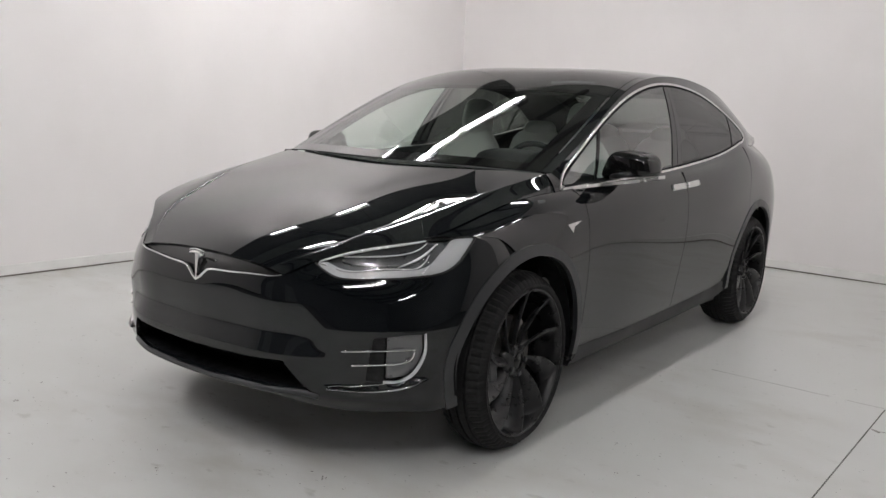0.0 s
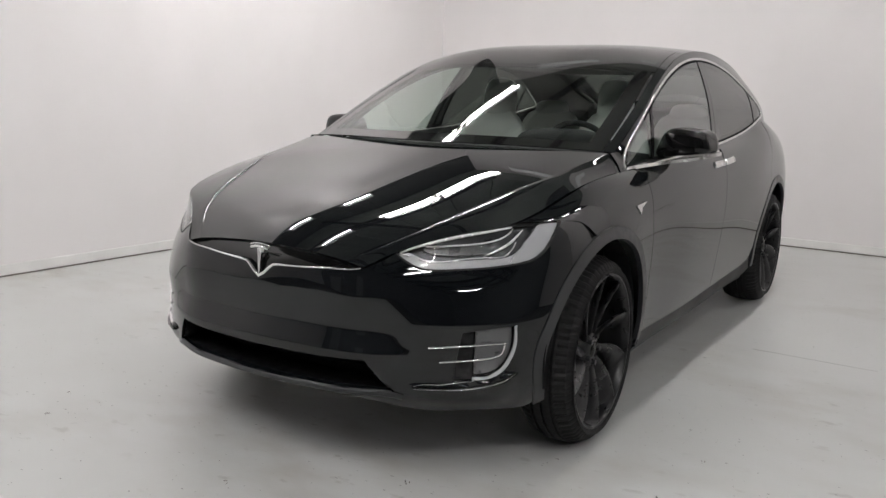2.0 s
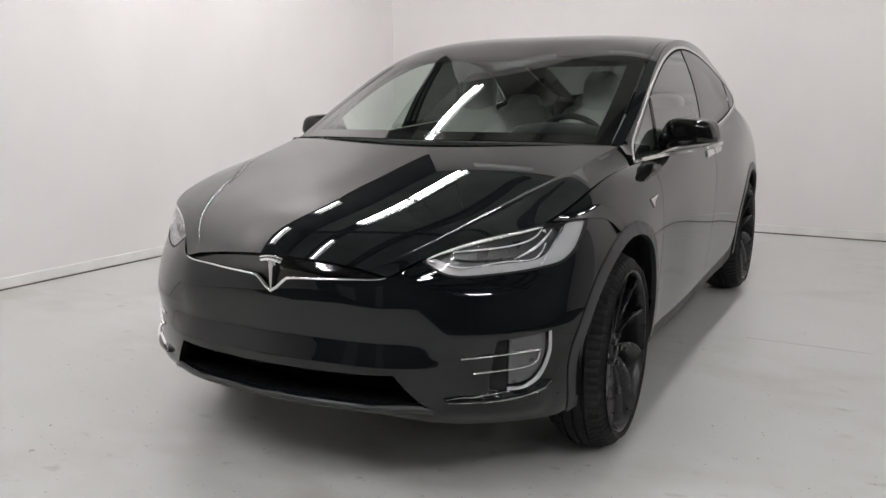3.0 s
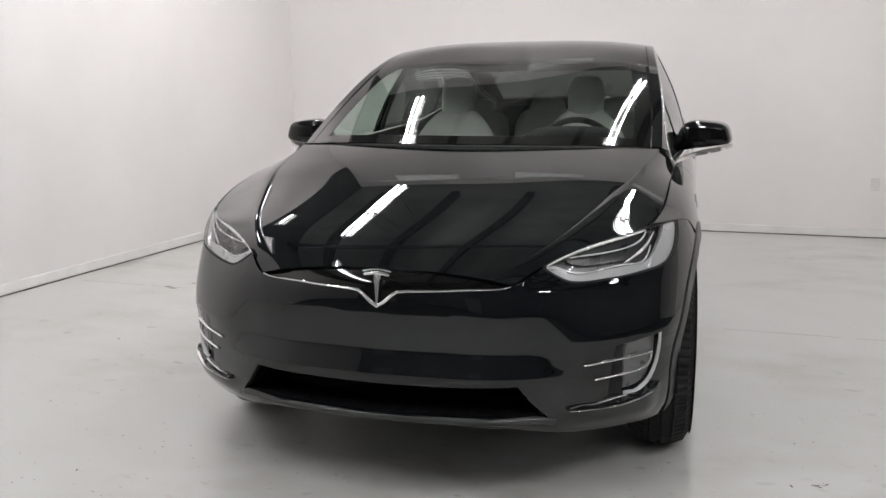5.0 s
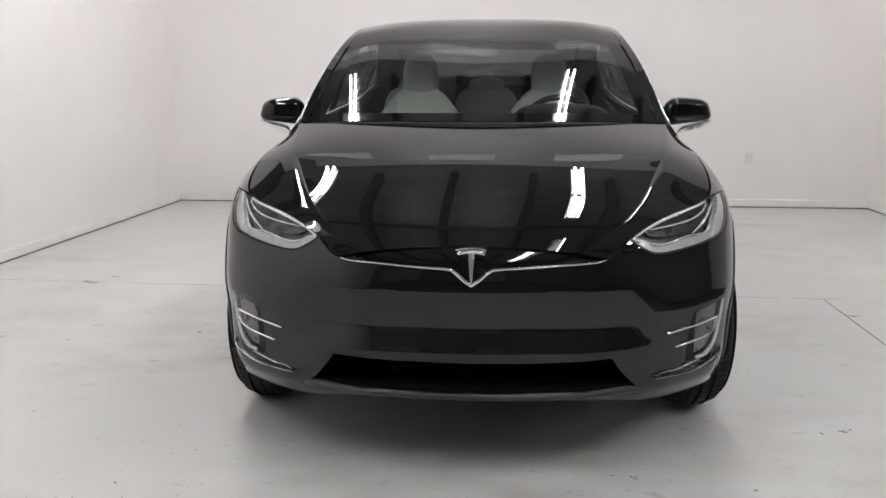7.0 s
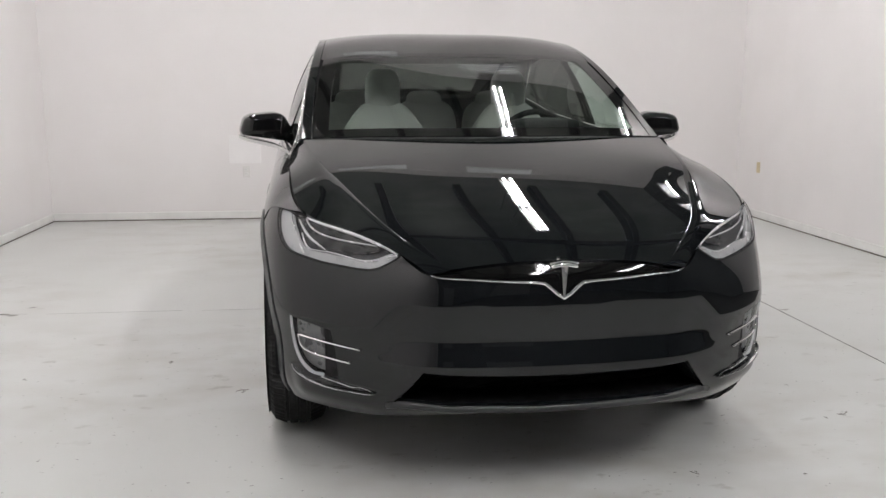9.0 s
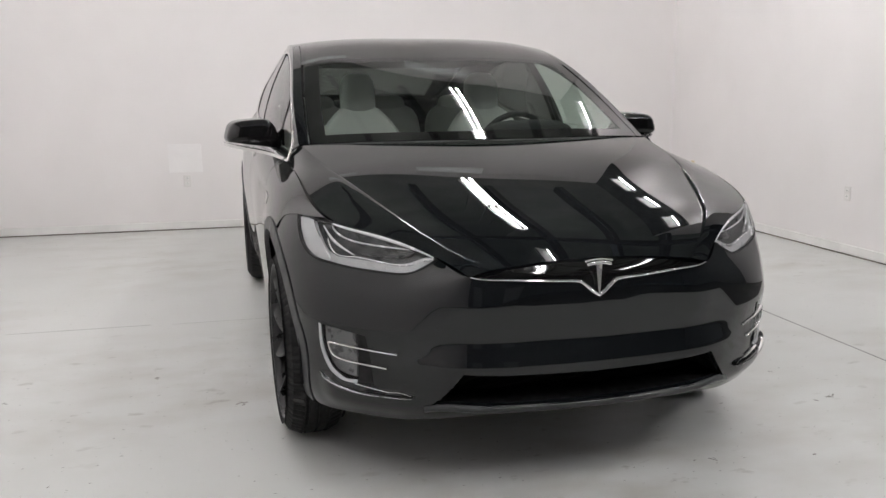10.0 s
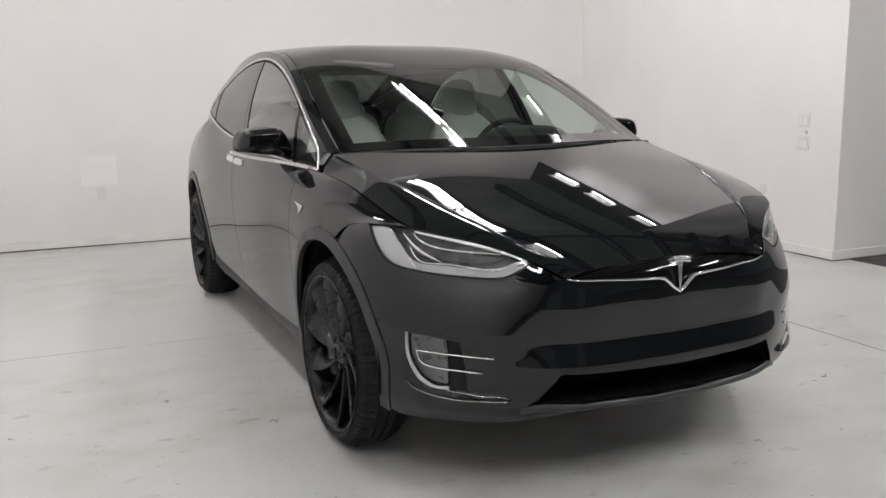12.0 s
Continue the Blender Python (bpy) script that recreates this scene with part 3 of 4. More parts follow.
LOW = Nose(LOW_U, LOW_V, [
    [(0, -.848, .302), (0, -.884, .345), (0, -.893, .50), (0, -.891, .60), (0, -.886, .69), (0, -.878, .745), (0, -.846, .795)],
    [(.22, -.835, .300), (.22, -.873, .345), (.22, -.881, .50), (.22, -.879, .60), (.22, -.875, .69), (.22, -.867, .74), (.22, -.842, .79)],
    [(.42, -.785, .287), (.41, -.838, .345), (.41, -.850, .50), (.41, -.850, .60), (.41, -.844, .68), (.41, -.838, .72), (.412, -.829, .755)],
    [(.555, -.715, .267), (.55, -.775, .345), (.55, -.786, .50), (.545, -.785, .60), (.535, -.780, .69), (.515, -.772, .75), (.487, -.756, .803)],
    [(.73, -.605, .268), (.735, -.648, .345), (.742, -.648, .50), (.744, -.641, .60), (.738, -.620, .70), (.697, -.602, .795), (.635, -.625, .862)],
    [(.852, -.43, .262), (.884, -.43, .345), (.900, -.42, .50), (.905, -.41, .62), (.897, -.39, .75), (.870, -.395, .845), (.793, -.46, .906)],
    [(.925, 0, .265), (.947, 0, .345), (.960, 0, .50), (.967, 0, .65), (.962, 0, .78), (.925, .0, .915), (.842, -.08, .998)],
    [(.91, .42, .265), (.926, .42, .34), (.941, .42, .50), (.950, .42, .65), (.953, .42, .80), (.931, .40, .95), (.855, .32, 1.033)],
    [(.905, 1.0, .265), (.926, 1.0, .34), (.943, 1.0, .50), (.953, 1.0, .66), (.957, 1.0, .82), (.944, 1.0, .96), (.905, .98, 1.056)],
    [(.905, 1.7, .265), (.926, 1.7, .34), (.943, 1.7, .50), (.955, 1.7, .66), (.961, 1.7, .83), (.948, 1.7, .98), (.900, 1.7, 1.086)],
    [(.915, 2.5, .265), (.936, 2.5, .34), (.955, 2.5, .50), (.969, 2.5, .66), (.975, 2.5, .83), (.955, 2.5, 1.02), (.868, 2.5, 1.155)],
    [(.93, 2.965, .24), (.95, 2.965, .35), (.962, 2.965, .50), (.974, 2.965, .68), (.962, 2.965, .86), (.93, 2.965, 1.055), (.838, 2.95, 1.215)],
    [(.90, 3.42, .26), (.92, 3.42, .36), (.93, 3.42, .52), (.937, 3.42, .70), (.926, 3.42, .88), (.875, 3.42, 1.065), (.755, 3.33, 1.20)],
    [(.73, 3.83, .30), (.75, 3.86, .40), (.76, 3.88, .55), (.77, 3.88, .72), (.76, 3.85, .90), (.73, 3.81, 1.06), (.64, 3.68, 1.225)],
    [(0, 4.08, .30), (0, 4.12, .40), (0, 4.14, .55), (0, 4.14, .72), (0, 4.12, .90), (0, 4.08, 1.06), (0, 3.965, 1.238)],
])


def seam(u):
    """The upper edge of the lower body."""
    return LOW.at(u, np.full(np.size(u), LOW_V[-1]))


# bonnet: a flat crown from the middle to a crease, and a hollow flank from there down to the seam
BON_V = (0, .16, .36, .62, .88, 1.1)
BON_MID = [(0, -.846, .795), (0, -.70, .869), (0, -.50, .943), (0, -.25, 1.016), (0, 0, 1.078), (0, .16, 1.113)]
BON_CREASE = [(.345, -.838, .772), (.455, -.715, .832), (.555, -.545, .900), (.655, -.26, .982), (.722, -.05, 1.034), (.792, .33, 1.104)]
BON_SEAM = seam(np.array((.43, .57, .80, 1.12, 1.53, 1.90)))


def bonnet_crown():
    cols = []
    for t in (0, .35, .65, .85, 1.0):
        cols.append([(c[0] * t, m[1] + (c[1] - m[1]) * t ** 2, m[2] + (c[2] - m[2]) * t ** 2.08) for m, c in zip(BON_MID, BON_CREASE)])
    return Net((0, .23, .43, .56, .66), BON_V, cols)


class Flank:
    """The hollow strip between crease and seam; u runs 0 to 1 outwards (mirrored for minus s)."""

    def __init__(self, s):
        self.s, self.v = s, Spline(BON_V)

    def at(self, u, v):
        u, w = np.atleast_1d(np.asarray(u, float)), self.v.weights(v)
        a, b = w @ np.array(BON_CREASE), w @ np.array(BON_SEAM)
        p = a + (b - a) * u[:, None]
        p[:, 2] -= np.interp(np.atleast_1d(v), BON_V, (.0, -.003, -.008, -.010, -.004, .0)) * np.sin(np.pi * np.clip(u, 0, 1) ** .5)
        return p * (self.s, 1, 1)

    def normal(self, u, v):
        u, v = np.atleast_1d(np.asarray(u, float)), np.clip(np.atleast_1d(np.asarray(v, float)), .004, BON_V[-1] - .004)
        e = 2e-3
        n = np.cross(self.at(u + e, v) - self.at(u - e, v), self.at(u, v + e) - self.at(u, v - e))
        n *= np.sign(n[:, 2:])
        return n / np.linalg.norm(n, axis=1, keepdims=True)


BONNET = bonnet_crown()


# windscreen and roof: columns from the middle out to the roof rail, from the bonnet to the tail
RAIL = [(.80, .36, 1.106), (.785, .70, 1.270), (.75, 1.05, 1.432), (.715, 1.40, 1.547), (.695, 1.80, 1.598), (.68, 2.40, 1.585), (.68, 2.90, 1.495), (.675, 3.35, 1.345), (.67, 3.72, 1.25)]
TOP_V = (0, .5, 1.0, 1.45, 1.85, 2.4, 3.0, 3.6, 3.98)


def top_net():
    mid = [(.125, 1.124), (.55, 1.304), (1.0, 1.472), (1.45, 1.607), (1.85, 1.635), (2.4, 1.638), (3.0, 1.572), (3.6, 1.40), (3.95, 1.25)]
    cols = []
    for t in (0, .35, .65, .85, 1.0):
        cols.append([(e[0] * t, m[0] + (e[1] - m[0]) * t ** 1.77, m[1] + (e[2] - m[1]) * t ** 3.38) for m, e in zip(mid, RAIL)])
    return Net((0, .27, .5, .66, .78), TOP_V, cols)


TOP = top_net()


# side glass: from the waist up to the roof rail
def waist(y):
    k = (.30, .42, .98, 1.7, 2.5, 2.95, 3.35, 3.75)
    return spl(k, (.848, .858, .903, .900, .868, .838, .755, .64), y), spl(k, (1.032, 1.040, 1.056, 1.086, 1.155, 1.215, 1.20, 1.17), y)


def rail(y):
    r = np.array(RAIL)
    return spl(r[:, 1], r[:, 0], y), spl(r[:, 1], r[:, 2], y)


def side(y, z):
    """Where the side glass lies at that length and height."""
    y, z = np.atleast_1d(y).astype(float), np.atleast_1d(z).astype(float)
    (xw, zw), (xr, zr) = waist(y), rail(y)
    t = (z - zw) / np.maximum(zr - zw, .05)
    return np.stack([xw + (xr - xw) * t + (.006 + .024 * np.clip((y - .5) / 1.2, 0, 1)) * np.sin(np.pi * np.clip(t, 0, 1)), y, z], 1)


# ---- the car ----
car = thing("car", "glossy black family car with black turbine wheels and chrome trim", "car")
SIDES = (1, -1)


def mirrored(uv, s):
    return np.array(uv, float) * (s, 1)


def low_xz(points, s=1):
    """Points of the nose by their width and height."""
    uv = LOW.find([0, 2], points, 0, 1.3)
    return uv * (s, 1)


def low_yz(points, s=1, u0=1.0, u1=5.2):
    """Points of the flank by their length and height."""
    return LOW.find([1, 2], points, u0, u1) * (s, 1)


FRONT, REAR = (0.0, .368), (2.965, .374)


def arc(c, r, a0, a1, n=28):
    """Part of a wheel arch: angles from straight ahead (0) over the top (90) to the back (180)."""
    out = []
    for a in np.linspace(a0, a1, n):
        q = r - .045 * (max(0, 12 - a) / 26) ** 1.5
        out.append((c[0] - q * math.cos(radians(a)), c[1] + q * math.sin(radians(a))))
    return out


ARCH, LIP = .437, .483

# outlines on the left half; each is used on both sides
HEAD_LOW = [(.574, .838), (.588, .765), (.610, .690), (.640, .638), (.685, .618), (.735, .610), (.825, .601), (.92, .594), (1.02, .592), (1.085, .615), (1.15, .664), (1.243, .738)]
head_low = flow(HEAD_LOW, .012)
head_top = flow([(1.243, .738), (1.16, .80), (1.08, .835), (.93, .838), (.78, .838), (.66, .838), (.578, .838)], .02)
HEAD = np.concatenate([head_low, head_top[1:-1]])
fog_out = low_xz(flow([(.842, .572), (.838, .50), (.825, .445), (.80, .405), (.775, .393), (.737, .390)], .015))
FOG = np.concatenate([fog_out, low_xz([(.737, .47), (.740, .556), (.79, .566)])])
SLOT = low_xz([(.741, .556), (.736, .392), (.690, .395), (.696, .46), (.712, .553)])
INTAKE_TOP = low_xz([(0, .440), (.12, .4405), (.24, .442), (.34, .445), (.432, .449)])
INTAKE_LOW = low_xz([(.518, .342), (.40, .340), (.26, .338), (.13, .337), (0, .337)])


def both(line):
    """A line from the middle outwards, continued over the other half."""
    l = np.array(line, float)
    return np.concatenate([(l * (-1, 1))[:0:-1], l])


INTAKE = np.concatenate([both(INTAKE_TOP), both(INTAKE_LOW[::-1])[::-1]])
VEE = np.concatenate([low_xz([(0, .683), (.022, .697), (.045, .718), (.062, .730), (.09, .733)]), flow(low_xz([(.09, .733), (.2, .738), (.3, .744), (.405, .754)]), .03)[1:]])
NOSE_PANEL = np.concatenate([both(VEE), [(.43, .85)], [(u, .85) for u in np.linspace(.42, -.42, 30)], [(-.43, .85)]])

# where bumper, wing, doors and sill meet
SPLIT = np.array([(1.243, .738), (1.325, .672), (1.385, .60)])
arch_f = low_yz(arc(FRONT, LIP, -20, 200, 60))
DOOR_F = [(.462, 1.02), (.462, .95), (.468, .82), (.484, .65), (.486, .50), (.484, .334)]
DOOR_M = [(1.645, 1.08), (1.63, 1.00), (1.645, .94), (1.645, .72), (1.612, .55), (1.575, .336)]


def low_poly(points, s=1):
    return low_yz(points, s)


body = tagged(new("body"), "black painted car body", "")
body.parent = car

# inner shell, seen as the dark of the joints
shell_edge = np.concatenate([
    [(u, .0) for u in np.linspace(0, 1.03, 30)], low_yz(arc(FRONT, ARCH + .01, -14, 194, 50)),
    [(u, .0) for u in np.linspace(2.0, 3.9, 40)], low_yz(arc(REAR, ARCH + .01, -14, 194, 50), 1, 3.6, 5.3),
    [(u, .0) for u in np.linspace(5.05, 6.39, 30)], [(u, .85) for u in np.linspace(6.39, 0, 140)]])
shell_low = shell_edge[:-140]
shell = np.concatenate([both(shell_low), [(u, .85) for u in np.linspace(6.39, -6.39, 280)]])
sheet("inner_shell", LOW, [shell, INTAKE] + [mirrored(q, s) for s in SIDES for q in (shrink(dense(HEAD, .03), .006), shrink(FOG, .002))], GAP, body, step=.06, lift=-.014, thick=0)

# bumper: one piece from arch to arch
half = np.concatenate([VEE, [(.43, .848)], flow([(.43, .848), (.50, .846), (.572, .846)], .02)[1:], head_low[1:], SPLIT[1:-1],
                       [p for p in arch_f if p[0] < SPLIT[-1][0] and p[1] < SPLIT[-1][1]][::-1], [(1.065, 0.0)], [(u, 0.0) for u in np.linspace(.96, .02, 30)]])
lower = [tuple(p) for p in half if p[1] > 0]
bump_loop = np.concatenate([both(np.array(lower)), [(u, 0.0) for u in np.linspace(1.065, -1.065, 60)]])
sheet("front_bumper", LOW, [bump_loop, INTAKE] + [mirrored(q, s) for s in SIDES for q in (np.concatenate([FOG[:-3], SLOT[1:], FOG[-1:]]),)], PAINT, body, "glossy black bumper", .014, 0, .02, .0015)
sheet("nose_panel", LOW, [NOSE_PANEL], GLOSS, body, "gloss black nose panel", .02, -.012, .01, .002)
strip("chrome_line", LOW, both(VEE), [.006, .008, .009, .014, .009, .008, .006], CHROME, body, "chrome line dipping to a point", .0, .006)

# lower lip and air intake
lip = both(flow(low_xz([(0, .325), (.13, .325), (.26, .327), (.40, .329), (.50, .331), (.54, .322)]), .03))
strip("lip", LOW, lip, .024, SATIN, body, "satin grey lower lip", .001, .010)
mouth = LOW.at(*dense(INTAKE, .03).T)
deep = mouth * (.95, 1, .97) + (0, .17, .012)
n = len(mouth)
mesh_object("intake_duct", list(mouth + (0, .012, 0)) + list(deep), [(i, (i + 1) % n, n + (i + 1) % n, n + i) for i in range(n)] + [tuple(n + i for i in range(n))], MATT, body, "matt black intake duct")
# bonnet
bon = [(u, 0.0) for u in np.linspace(-.658, .658, 60)] + [(.66, v) for v in np.linspace(.01, 1.08, 50)] + [(u, 1.095) for u in np.linspace(.658, -.658, 40)] + [(-.66, v) for v in np.linspace(1.08, .01, 50)]
bonnet = sheet("bonnet", BONNET, [np.array(bon)], PAINT, body, "glossy black bonnet with two raised creases", .028, .001, .012)
for s in SIDES:
    fl = [(0.0, v) for v in np.linspace(0, 1.09, 50)] + [(.5, 1.095)] + [(.972, v) for v in np.linspace(1.09, 0, 50)]
    sheet("bonnet_flank", Flank(s), [np.array(fl)], PAINT, bonnet, "glossy black bonnet flank", .05, .001, .012)

for s in SIDES:
    M = lambda q: mirrored(q, s)
    # wing
    top_u = np.linspace(1.10, 2.03, 30)
    wing = np.concatenate([[(1.13, .838), (1.20, .775)], SPLIT, [p for p in low_yz(arc(FRONT, LIP, 74, 196, 50))],
                           low_yz([(.484, .285), (.484, .334), (.486, .50), (.484, .65), (.468, .82), (.462, .95)]), [(2.02, .80)], [(u, .848) for u in top_u[::-1]]])
    sheet("wing", LOW, [M(wing)], PAINT, body, "glossy black front wing", .028, 0, .012, .0015)
    # wheel arch trims
    for c, nm, u0, u1, low in ((FRONT, "arch_trim", 1.0, 2.2, -14), (REAR, "arch_trim", 3.7, 5.3, -9)):
        a = np.concatenate([low_yz(arc(c, LIP, low, 188, 60), 1, u0, u1), low_yz(arc(c, ARCH, 188, low, 60), 1, u0, u1)])
        sheet(nm, LOW, [M(a)], SATIN, body, "satin dark grey wheel arch trim", .02, .004, .02)
    # doors
    f_door = low_poly(DOOR_F[1:] + [(.9, .326), (1.25, .329)] + DOOR_M[::-1][:-1])
    f_loop = np.concatenate([f_door, [(u, .848) for u in np.linspace(3.14, 2.04, 30)]])
    door = sheet("front_door", LOW, [M(f_loop)], PAINT, body, "glossy black front door", .03, 0, .012, .0024)
    r_door = low_poly(DOOR_M[1:] + [(1.9, .342), (2.25, .354), (2.40, .375)] + arc(REAR, LIP, 12, 62, 16) + [(2.74, .90), (2.80, 1.05)])
    r_loop = np.concatenate([r_door, [(u, .848) for u in np.linspace(4.36, 3.17, 30)]])
    rdoor = sheet("rear_door", LOW, [M(r_loop)], PAINT, body, "glossy black rear door", .03, 0, .012, .0024)
    q_loop = np.concatenate([low_yz([(2.80, 1.05), (2.74, .90)] + arc(REAR, LIP, 62, 196, 40), 1, 3.8, 5.3), [(5.1, .0)], [(u, .0) for u in np.linspace(5.2, 6.39, 20)], [(u, .848) for u in np.linspace(6.39, 4.38, 40)]])
    sheet("rear_quarter", LOW, [M(q_loop)], PAINT, body, "glossy black rear quarter panel", .04, 0, .012, .0015)
    # sill
    sill = np.concatenate([low_yz([(.45, .285), (.49, .327), (.9, .320), (1.575, .329), (1.9, .335), (2.25, .346), (2.44, .366), (2.50, .30)], 1, 1.8, 4.2), [(u, .0) for u in np.linspace(3.95, 1.98, 30)]])
    sheet("sill", LOW, [M(sill)], SILL, body, "satin dark grey sill", .03, -.002, .03)
    low_edge = LOW.at(s * np.linspace(1.98, 3.95, 24), np.zeros(24))
    n = len(low_edge)
    v = [(p[0] + s * dx, p[1], p[2] + dz) for dx, dz in ((-.003, .012), (-.022, -.030), (-.10, -.030), (-.10, .012)) for p in low_edge]
    f = [(k * n + i, k * n + i + 1, (k + 1) % 4 * n + i + 1, (k + 1) % 4 * n + i) for k in range(4) for i in range(n - 1)]
    mesh_object("sill_skirt", v, f + [(0, n, 2 * n, 3 * n), (n - 1, 2 * n - 1, 3 * n - 1, 4 * n - 1)], SILL, body, "black skirt under the sill", False)
    # handles and badge
    h = low_yz(flow([(1.43, 1.006), (1.53, 1.008), (1.62, 1.010)], .02), s)
    strip("handle", LOW, h, .034, SATIN_CHROME, door, "flush satin chrome handle", .003, .004)
    h = low_yz(flow([(1.642, 1.0105), (1.73, 1.014), (1.82, 1.020)], .02), s)
    strip("handle", LOW, h, .034, SATIN_CHROME, rdoor, "flush satin chrome handle", .003, .004)
    bd = low_yz([(.268, .905), (.395, .914), (.325, .893), (.308, .868)], s, 1.5, 2.2)
    sheet("wing_badge", LOW, [bd], SATIN_CHROME, body, "small chrome wedge badge", .015, .004, .006)
    # headlamp
    lamp = tagged(new("headlamp"), "swept headlamp with milky light guide")
    lamp.parent = car
    sheet("housing", LOW, [M(HEAD)], LAMP_DARK, lamp, "smoked housing", .03, -.035, 0)
    inner_edge = [(1.155, .788), (1.085, .742), (1.030, .702), (.965, .652), (.915, .637), (.83, .648), (.74, .662), (.668, .700), (.640, .760), (.612, .836)]
    band = np.concatenate([head_low, flow([(1.235, .745)] + inner_edge, .02)[:-1]])
    sheet("light_guide", LOW, [shrink(M(band), .006)], MILKY, lamp, "milky white light guide", .02, -.010, .012)
    hollow = flow([(.672, .800), (.69, .735), (.76, .685), (.85, .668), (.93, .668), (1.0, .712), (1.07, .770), (1.055, .805), (.92, .815), (.78, .815)], .02, True)
    sheet("bezel", LOW, [M(hollow)], BEZEL, lamp, "dark bezel", .02, -.022, .01)
    fin = flow([(.68, .802), (.745, .775), (.83, .752), (.925, .752), (.985, .775), (1.035, .812), (.92, .818), (.78, .818)], .02, True)
    sheet("reflector", LOW, [M(fin)], LAMP_DARK, lamp, "smoked reflector", .02, -.018, .01)
    for pts, wide, deep in (([(.590, .833), (.69, .829), (.795, .827), (.93, .829), (1.055, .829)], [.006, .011, .012, .011, .006], -.006),
                            ([(.68, .806), (.745, .765), (.825, .737), (.925, .739), (.985, .766), (1.05, .815)], [.003, .005, .005, .005, .003], -.010),
                            ([(.835, .655), (.89, .672), (.945, .695), (1.01, .738), (1.075, .783)], [.003, .008, .009, .006, .003], -.008),
                            ([(.640, .712), (.66, .680), (.74, .657), (.83, .647), (.91, .638), (.94, .656), (.98, .698)], [.003, .005, .005, .005, .004, .004, .003], -.004),
                            ([(.588, .822), (.615, .762)], .005, -.004),
                            ([(.918, .606), (.955, .638)], .005, -.004)):
        strip("light_bar", LOW, M(flow(pts, .02)), wide, BAR, lamp, "bright trim line", deep, .005)
    strip("guide_trim", LOW, M(flow([(1.150, .783), (1.085, .738), (1.02, .690)], .02)), .004, CHROME, lamp, "thin chrome edge", -.006, .003)
    # dark bead drawn for the seam between lens and bumper
    strip("lamp_seam", LOW, M(head_low), .007, GAP, lamp, "dark seam line drawn under the lens", .0006, .001)
    sheet("lens", LOW, [M(HEAD)], LENS, lamp, "clear lens", .025, .0, .006, .006).visible_shadow = False
    # fog lamp
    fog = tagged(new("fog_lamp"), "recessed fog lamp with chrome corner and bars")
    fog.parent = car
    sheet("recess", LOW, [M(np.concatenate([FOG[:-3], SLOT[1:], FOG[-1:]]))], MATT, fog, "black recess", .02, -.05, 0)
    wall = M(dense(np.concatenate([FOG[:-3], SLOT[1:], FOG[-1:]]), .015))
    pw, nw = LOW.at(wall[:, 0], wall[:, 1]), LOW.normal(wall[:, 0], wall[:, 1])
    n = len(wall)
    mesh_object("recess_wall", list(pw) + list(pw - nw * .05), [(i, (i + 1) % n, n + (i + 1) % n, n + i) for i in range(n)], MATT, fog)
    sheet("lens", LOW, [shrink(M(FOG), .004)], LENS, fog, "clear lens", .02, -.003, .004).visible_shadow = False
    sheet("reflector", LOW, [shrink(M(FOG), .012)], FOG_GREY, fog, "grey silver reflector", .02, -.02, .01)
    strip("light_strip", LOW, M(flow(fog_out, .01)), [.012, .018, .022, .020, .016], MILKY, fog, "milky light strip round the corner", -.004, .004)
    strip("chrome_bar", LOW, M(flow(low_xz([(.619, .501), (.70, .507), (.813, .514)]), .012)), .007, CHROME, fog, "thin chrome bar", .003, .004)
    strip("chrome_bar", LOW, M(flow(low_xz([(.650, .452), (.73, .458), (.785, .465), (.806, .480), (.813, .514)]), .012)), .007, CHROME, fog, "thin chrome bar", .003, .004)
    strip("chrome_blade", LOW, M(flow(low_xz([(.575, .364), (.66, .362), (.75, .363), (.80, .372), (.832, .392)]), .015)), [.004, .010, .014, .012, .004], GLOSS, body, "gloss black blade under the fog lamp", .003, .007)
    # chrome lines stand in for the lamp glints along the ledge
    for pts in ([(.582, .366), (.65, .376), (.70, .384), (.74, .389)], [(.582, .362), (.68, .362), (.76, .368), (.81, .382), (.838, .402)]):
        strip("blade_glint", LOW, M(flow(low_xz(pts), .015)), [.002, .003, .004, .003, .002], CHROME, body, "chrome line put in for the glints along the blade", .007, .003)

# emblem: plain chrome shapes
mesh_object("emblem", [(-.0025, -.889, .690), (.0025, -.889, .690), (.010, -.884, .783), (-.010, -.884, .783), (-.002, -.878, .690), (.002, -.878, .690), (.008, -.868, .783), (-.008, -.868, .783)],
            [(0, 1, 2, 3), (5, 4, 7, 6), (1, 5, 6, 2), (4, 0, 3, 7), (3, 2, 6, 7), (4, 5, 1, 0)], SATIN_CHROME, body, "chrome emblem, a tapered stem")
tube("emblem_cap", [(x, -.884 + .8 * x * x, .786 - 4.0 * x * x) for x in np.linspace(-.040, .040, 15)], .0055, SATIN_CHROME, body, "chrome arched bar")
tube("emblem_arc", [(x, -.882 + .8 * x * x, .797 - 3.4 * x * x) for x in np.linspace(-.046, .046, 15)], .0022, SATIN_CHROME, body, "thin chrome arc")

